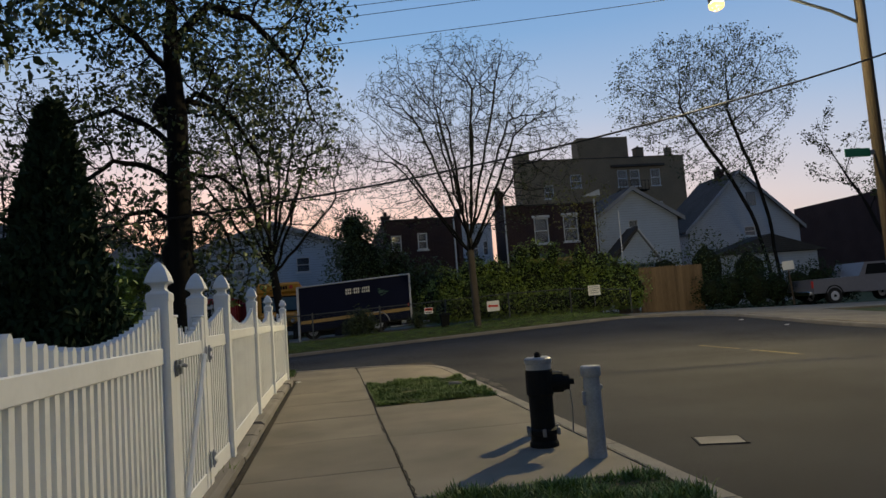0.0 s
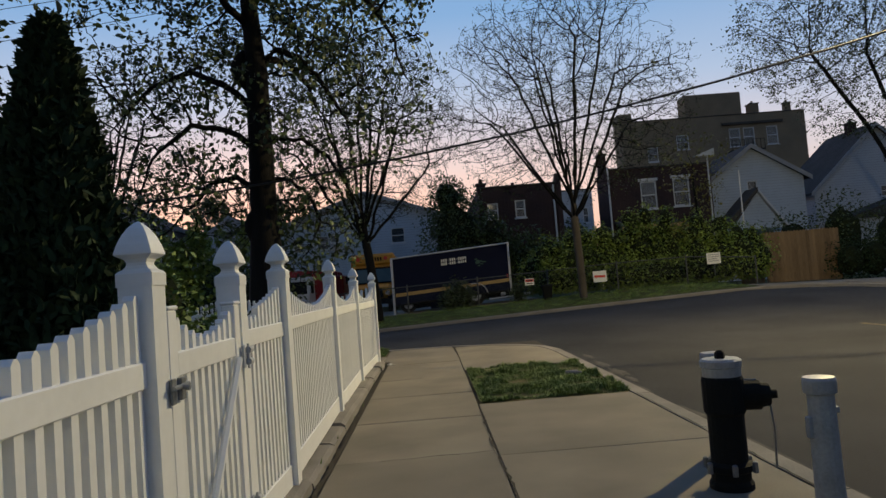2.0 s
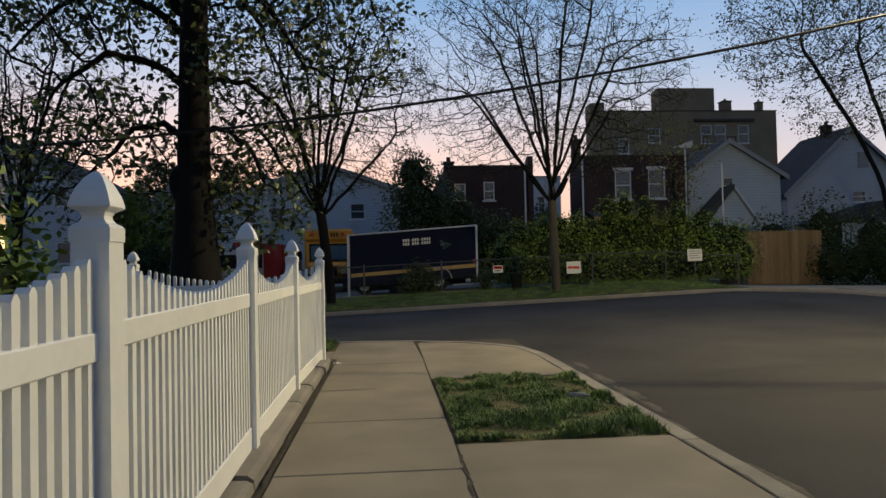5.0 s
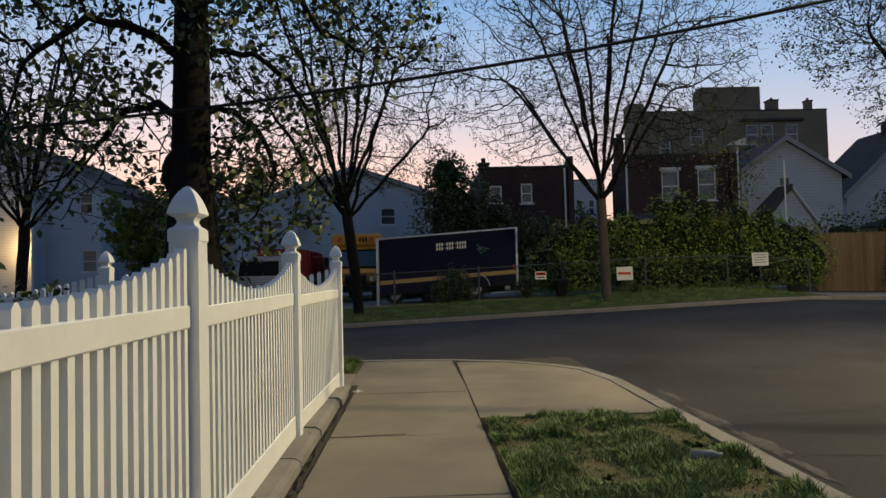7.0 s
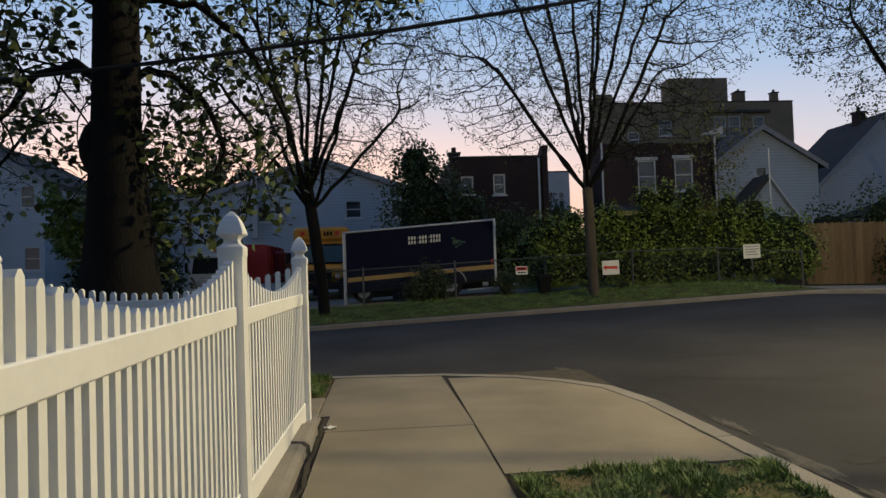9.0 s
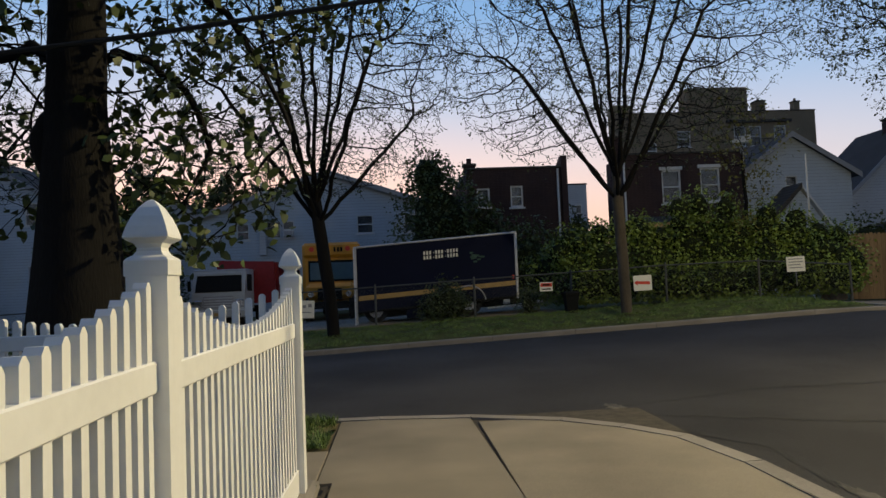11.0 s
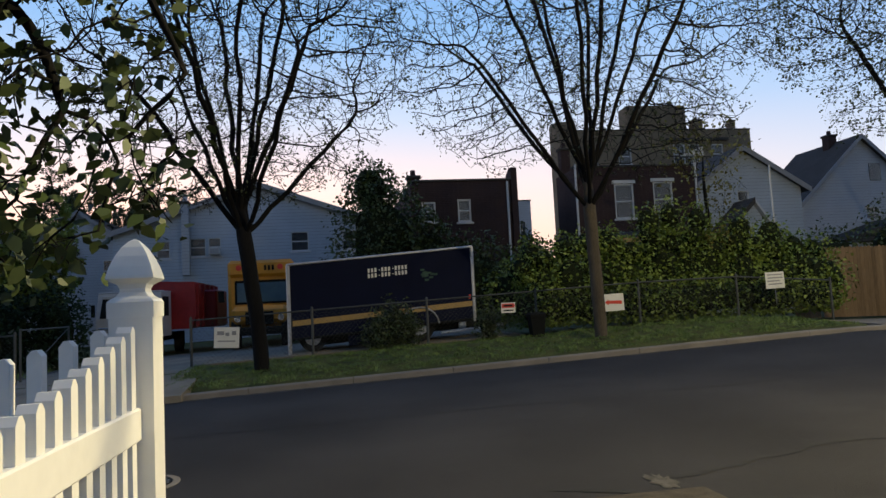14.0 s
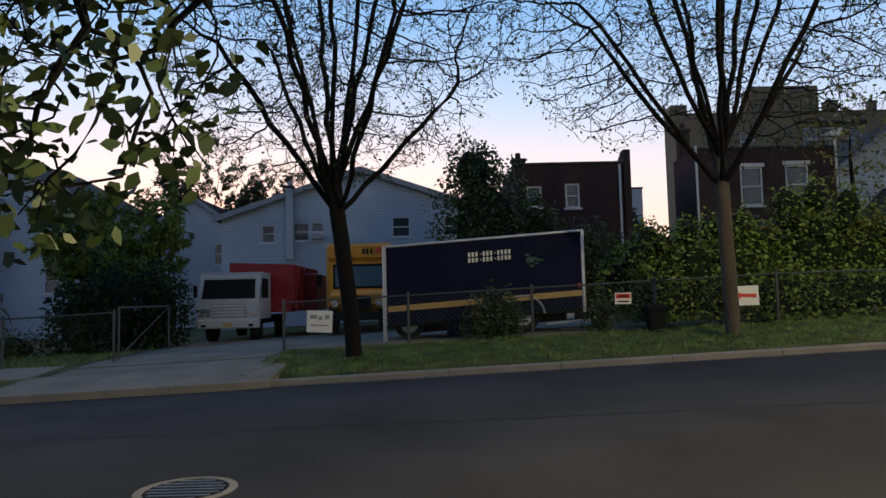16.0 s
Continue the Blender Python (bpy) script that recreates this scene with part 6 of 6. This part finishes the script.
scr.v = [(cx0 + 0.12, cy + 0.045, gc + 1.40), (cx1 - 0.12, cy + 0.045, gc + 1.40), (cx1 - 0.16, cy + 0.29, gc + 2.10), (cx0 + 0.16, cy + 0.29, gc + 2.10),
         (cx0 + 0.12, cy + 0.015, gc + 1.41), (cx1 - 0.12, cy + 0.015, gc + 1.41), (cx1 - 0.16, cy + 0.26, gc + 2.11), (cx0 + 0.16, cy + 0.26, gc + 2.11)]
scr.f = [(4, 5, 6, 7), (0, 3, 2, 1), (0, 1, 5, 4), (1, 2, 6, 5), (2, 3, 7, 6), (3, 0, 4, 7)]
part("windscreen", scr, M["black"], cab, "dark windscreen")
part("sun_strip", MB().cbox(cx0 + 0.15, cx1 - 0.15, cy + 0.20, cy + 0.26, gc + 2.02, gc + 2.12, 0.01), M["white"], cab)
part("roof_trim", MB().cbox(cx0 - 0.01, cx1 + 0.01, cy + 0.3, cy + 1.72, gc + 2.20, gc + 2.25, 0.02), M["white"], cab)
for k in range(4):
    part("grille_slat", MB().cbox(cx0 + 0.45, cx1 - 0.45, cy - 0.012, cy + 0.015, gc + 0.84 + 0.10 * k, gc + 0.89 + 0.10 * k, 0.006), M["alu"], cab)
part("grille", MB().box(cx0 + 0.42, cx1 - 0.42, cy + 0.005, cy + 0.018, gc + 0.80, gc + 1.24), M["signgrey"], cab)
part("bumper", MB().cbox(cx0 - 0.02, cx1 + 0.02, cy - 0.10, cy + 0.2, gc + 0.44, gc + 0.74, 0.04), M["white"], cab)
for sx in (cx0 + 0.22, cx1 - 0.22):
    part("headlight", MB().cbox(sx - 0.17, sx + 0.17, cy - 0.012, cy + 0.03, gc + 0.82, gc + 1.10, 0.02), M["chrome"], cab)
    part("fog_lamp", MB().cbox(sx - 0.08, sx + 0.08, cy - 0.112, cy - 0.09, gc + 0.50, gc + 0.58, 0.008), M["black"], cab)
    wheel(cab, sx + (0.04 if sx < -6 else -0.04), cy + 0.75, gc + 0.40, 0.40, 0.24, "x")
    wheel(cab, sx + (0.04 if sx < -6 else -0.04), cy + 4.2, gc + 0.40, 0.40, 0.24, "x")
part("side_window", MB().box(cx1 + 0.002, cx1 + 0.012, cy + 0.45, cy + 1.3, gc + 1.4, gc + 2.05), M["black"], cab)
for sx in (cx0 - 0.18, cx1 + 0.06):
    part("mirror", MB().cbox(sx, sx + 0.12, cy + 0.12, cy + 0.18, gc + 1.45, gc + 1.85, 0.02), M["black"], cab)
part("plate", MB().box(-6.05, -5.75, cy - 0.108, cy - 0.101, gc + 0.50, gc + 0.62), M["gold"], cab)
part("chassis", MB().box(cx0 + 0.5, cx1 - 0.5, cy + 1.5, cy + 6.4, gc + 0.5, gc + 0.75), M["black"], cab)
tip = part("tipper_body", MB().prism([(-6.35, gc + 0.9), (-4.3, gc + 0.9), (-4.1, gc + 1.4), (-4.15, gc + 2.55), (-6.40, gc + 2.66)], "y", cy + 1.85, cy + 6.6), M["red"], cab)
for k in range(5):
    part("rib", MB().cbox(-4.16, -4.04, cy + 2.0 + 1.05 * k, cy + 2.12 + 1.05 * k, gc + 0.95, gc + 2.5, 0.01), M["red"], tip)
part("tail_box", MB().cbox(-4.35, -3.65, cy + 3.4, cy + 6.0, gc + 0.9, gc + 2.3, 0.06), M["red"], tip)

cab.matrix_world = Matrix.Translation((cx0 + 0.06, cy, gc)) @ Matrix.Scale(0.9, 4) @ Matrix.Translation((-cx0, -cy, -gc))

# pickup beyond the corner
gp = 0.12
pk = thing("pickup_truck", "dark grey pickup truck parked beyond the corner", "pickup truck", at=(21.0, 27.6, gp))
part("bed", MB().prism([(0, 0.5), (2.3, 0.5), (2.3, 1.15), (0, 1.12)], "y", 0, 1.8), M["pickup"], pk)
part("cab", MB().prism([(2.3, 0.45), (4.6, 0.45), (4.6, 1.12), (4.1, 1.2), (3.75, 1.75), (2.65, 1.75), (2.3, 1.15)], "y", 0.02, 1.78), M["pickup"], pk)
part("bonnet", MB().prism([(4.1, 0.45), (5.6, 0.5), (5.6, 1.0), (5.3, 1.10), (4.1, 1.18)], "y", 0.03, 1.77), M["pickup"], pk)
part("side_window", MB().prism([(2.62, 1.2), (3.85, 1.2), (3.66, 1.66), (2.78, 1.66)], "y", 0.0, 0.018), M["black"], pk)
part("front_bumper", MB().cbox(5.55, 5.75, 0.0, 1.8, 0.4, 0.62, 0.03), M["chrome"], pk)
part("rear_bumper", MB().cbox(-0.15, 0.02, 0.05, 1.75, 0.45, 0.62, 0.03), M["chrome"], pk)
for xx in (1.0, 4.75):
    for yy in (0.1, 1.7):
        wheel(pk, xx, yy, 0.36, 0.36, 0.22)
    part("wheel_arch", MB().tube([(xx + 0.43 * math.cos(radians(a)), 0.0, 0.38 + 0.43 * math.sin(radians(a))) for a in range(0, 181, 20)], [0.03] * 10, 6), M["black"], pk)
part("tail_light", MB().box(-0.012, 0.01, -0.008, 0.12, 0.75, 1.05), M["signred"], pk)

# ---------------------------------------------------------------- chain-link fence, signs
FY = 27.3


def link_fence(xa, xb, label):
    ob = thing("chain_link_fence", label, "fence", "chain-link fences")
    n = max(1, int(round((xb - xa) / 2.4)))
    for i in range(n + 1):
        x = xa + (xb - xa) * i / n
        z = base(x, FY)
        part("post", MB().lathe(x, FY, [(0.03, z - 0.05), (0.03, z + 1.05), (0.034, z + 1.06), (0.012, z + 1.10)], 8), M["wire"], ob)
    rail = MB().tube([(xa + (xb - xa) * i / n, FY, base(xa + (xb - xa) * i / n, FY) + 1.02) for i in range(n + 1)], [0.02] * (n + 1), 6)
    part("top_rail", rail, M["wire"], ob)
    mesh = MB()
    s, h = 0.075, 0.98
    k = 0
    x = xa - h
    while x < xb:
        for sg in (1, -1):
            a, b = (x, 0.03), (x + h - 0.03, h)
            if sg < 0:
                a, b = (x + h - 0.03, 0.03), (x, h)
            # cut the wire to the panel's ends
            (ax, az), (bx, bz) = a, b
            t0, t1 = 0.0, 1.0
            for lim, s_ in ((xa, 1), (xb, -1)):
                da, db = (ax - lim) * s_, (bx - lim) * s_
                if da < 0 and db < 0:
                    t1 = -1
                elif da < 0:
                    t0 = max(t0, da / (da - db))
                elif db < 0:
                    t1 = min(t1, da / (da - db))
            if t1 > t0:
                pa = (ax + (bx - ax) * t0, az + (bz - az) * t0)
                pb = (ax + (bx - ax) * t1, az + (bz - az) * t1)
                za, zb = base(pa[0], FY), base(pb[0], FY)
                mesh.tube([(pa[0], FY - 0.012 * sg, pa[1] + za), (pb[0], FY - 0.012 * sg, pb[1] + zb)], [0.0022, 0.0022], 3, caps=False)
        x += s * 1.4
    part("wire_mesh", mesh, M["wire"], ob, kind="stuff")
    return ob


link_fence(-3.1, 12.4, "galvanised chain-link fence with signs hung on it")
link_fence(-18.0, -6.6, "galvanised chain-link fence beside the driveway")
gate_l = thing("chain_link_gate", "galvanised chain-link driveway gate standing open", "gate", at=(0, 0, 0))
for yy, zz in ((27.3, 0), (30.0, 0)):
    part("upright", MB().tube([(-6.5, yy, base(-6.5, yy) + 0.05), (-6.5, yy, base(-6.5, yy) + 1.15)], [0.025, 0.025], 8), M["wire"], gate_l)
for dz in (0.1, 1.12):
    part("bar", MB().tube([(-6.5, 27.3, base(-6.5, 27.3) + dz), (-6.5, 30.0, base(-6.5, 30) + dz)], [0.018, 0.018], 8), M["wire"], gate_l)
part("bar", MB().tube([(-6.5, 27.3, base(-6.5, 27.3) + 0.1), (-6.5, 30.0, base(-6.5, 30) + 1.1)], [0.012, 0.012], 6), M["wire"], gate_l)


def sign(x0, x1, z0, z1, label, mat, y=FY - 0.035, tilt=0.0):
    ob = thing("fence_sign", label, "sign", at=((x0 + x1) / 2, y, z0))
    ob.rotation_euler = (0, radians(tilt), 0)
    w = (x1 - x0) / 2
    part("board", MB().cbox(-w, w, -0.012, 0.0, 0.0, z1 - z0, 0.003), M[mat], ob)
    return ob, w, z1 - z0


s1, w, h = sign(6.33, 6.83, 0.92, 1.33, "white sign with a red arrow on the chain-link fence", "signwhite", tilt=-1.5)
part("arrow", MB().prism([(-w * 0.62, h * 0.45), (w * 0.78, h * 0.38), (w * 0.78, h * 0.58), (-w * 0.62, h * 0.62)], "y", -0.017, -0.013), M["signred"], s1)
part("arrow_head", MB().prism([(-w * 0.92, h * 0.52), (-w * 0.55, h * 0.34), (-w * 0.55, h * 0.70)], "y", -0.018, -0.0135), M["signred"], s1)
s2, w, h = sign(10.58, 11.10, 1.26, 1.67, "white printed sign on the chain-link fence", "signwhite", y=FY - 0.04, tilt=-1)
for k, (a, b) in enumerate(((-0.8, 0.75), (-0.75, 0.8), (-0.8, 0.5), (-0.7, 0.7))):
    part("text_bar", MB().box(w * a, w * b, -0.017, -0.013, h * (0.80 - 0.19 * k), h * (0.87 - 0.19 * k)), M["signgrey"], s2)
part("hanger", MB().box(-0.01, 0.01, 0.0, 0.02, -0.4, 0.3), M["steel"], s2)
s3, w, h = sign(3.80, 4.14, 1.01, 1.25, "small red and white sign on the chain-link fence", "signwhite")
part("red_band", MB().box(-w * 0.9, w * 0.9, -0.017, -0.013, h * 0.50, h * 0.90), M["signred"], s3)
part("text_bar", MB().box(-w * 0.7, w * 0.7, -0.017, -0.013, h * 0.18, h * 0.30), M["black"], s3)
part("text_bar", MB().box(-w * 0.6, w * 0.6, -0.021, -0.0175, h * 0.62, h * 0.78), M["black"], s3)
s4, w, h = sign(-2.63, -2.10, 0.58, 1.03, "faded white sign board by the driveway", "signwhite", tilt=3)
for a, b, c, d in ((-0.75, -0.2, 0.62, 0.8), (-0.1, 0.2, 0.58, 0.74), (0.4, 0.75, 0.62, 0.82), (-0.7, 0.7, 0.30, 0.36)):
    part("text_bar", MB().box(w * a, w * b, -0.017, -0.013, h * c, h * d), M["signgrey"], s4)
s5, w, h = sign(19.35, 19.9, 1.75, 2.12, "white sign beside the parked pickup", "signwhite", y=27.2, tilt=-4)
part("stake", MB().box(-0.03, 0.03, 0.002, 0.04, -1.75, 0.3), M["pole"], s5)
bin_ = thing("black_bin", "black plastic bin by the chain-link fence", "bin", at=(4.55, 27.0, base(4.55, 27.0)))
part("tub", MB().square_rings(0, 0, [(0.13, -0.02), (0.17, 0.40), (0.18, 0.42), (0.18, 0.46)]), M["black"], bin_)
part("lid", MB().square_rings(0, 0, [(0.19, 0.462), (0.19, 0.49), (0.15, 0.53)]), M["black"], bin_)

# stockade fence, boards side by side
stock = thing("stockade_fence", "tan wooden stockade fence of upright boards", "fence")
brng = random.Random(12)
for seg, (xa, xb, ya, yb, top) in enumerate(((12.55, 13.75, 28.9, 29.5, 2.10), (13.8, 17.0, 29.4, 29.6, 2.36))):
    n = int((xb - xa) / 0.125)
    for i in range(n):
        u = (i + 0.5) / n
        x, y = xa + (xb - xa) * u, ya + (yb - ya) * u
        z, t = base(x, y), top + brng.uniform(-0.015, 0.015)
        part("board", MB().prism([(x - 0.058, z), (x + 0.058, z), (x + 0.058, t - 0.05), (x + 0.02, t), (x - 0.02, t), (x - 0.058, t - 0.05)], "y", y, y + 0.02), M["board"], stock)
    for zz in (0.9, 1.8):
        part("rail", MB().tube([(xa, ya + 0.05, zz), (xb, yb + 0.05, zz)], [0.04, 0.04], 4), M["board"], stock)
flagp = thing("white_pole", "thin white metal pole behind the hedge", "pole", at=(14.3, 32.0, 0.3))
part("shaft", MB().lathe(0, 0, [(0.035, 0), (0.03, 5.0)], 8), M["trim"], flagp)

# ---------------------------------------------------------------- utility pole, street lamp, wires
px, py = 13.9, 15.3
lx, ly, lz = LAMP[0] - px, LAMP[1] - py, LAMP[2]
up = thing("utility_pole", "tall weathered wooden utility pole with a street lamp arm", "utility pole", at=(px, py, 0))
part("shaft", MB().lathe(0, 0, [(0.16, -0.1), (0.15, 2), (0.11, 10.5)], 14), M["pole"], up)
arm = [(0, 0, lz - 0.85), (0.2 * lx, 0.2 * ly, lz - 0.45), (0.5 * lx, 0.5 * ly, lz), (0.8 * lx, 0.8 * ly, lz + 0.12), (0.95 * lx, 0.95 * ly, lz + 0.12)]
part("lamp_arm", MB().tube(arm, [0.038] * 5, 8), M["wire"], up)
part("lamp_head", MB().lathe(lx, ly, [(0.10, lz), (0.18, lz + 0.04), (0.20, lz + 0.12), (0.15, lz + 0.22), (0.04, lz + 0.27)], 14), M["wire"], up)
lens = part("lamp_lens", MB().lathe(lx, ly, [(0.09, lz - 0.16), (0.18, lz - 0.10), (0.20, lz - 0.004)], 14), M["lampglass"], up, "glowing warm lens")
lens.visible_shadow = False
part("crossarm", MB().cbox(-1.2, 1.2, -0.16, -0.05, 9.6, 9.72, 0.01), M["pole"], up)
part("street_sign", MB().cbox(-0.95, -0.25, -0.012, 0.012, 4.15, 4.36, 0.004), M["green"], up, "green street name sign")
part("sign_bracket", MB().cbox(-0.25, -0.1, -0.03, 0.03, 4.19, 4.31, 0.005), M["steel"], up)


def wire(name, a, b, sag, r, label):
    pts = [Vector(a).lerp(Vector(b), i / 24) - Vector((0, 0, sag * 4 * (i / 24) * (1 - i / 24))) for i in range(25)]
    return solid(name, MB().tube(pts, [r] * 25, 6), M["cable"], label, "cable", "overhead cables")


wire("overhead_cable", (26.0, 12.4, 10.68), (-22.0, 17.2, 4.16), 3.456, 0.022, "thick black overhead cable across the street")
for k, zz in enumerate((9.74, 9.74, 9.74, 8.9)):
    wire("overhead_wire", (px - 1.0 + 0.95 * k if k < 3 else px, py - 0.1, zz), (-30.0, 22.5 + 0.8 * k, 9.4 - 0.3 * k), 0.6, 0.008, "thin overhead power wire")
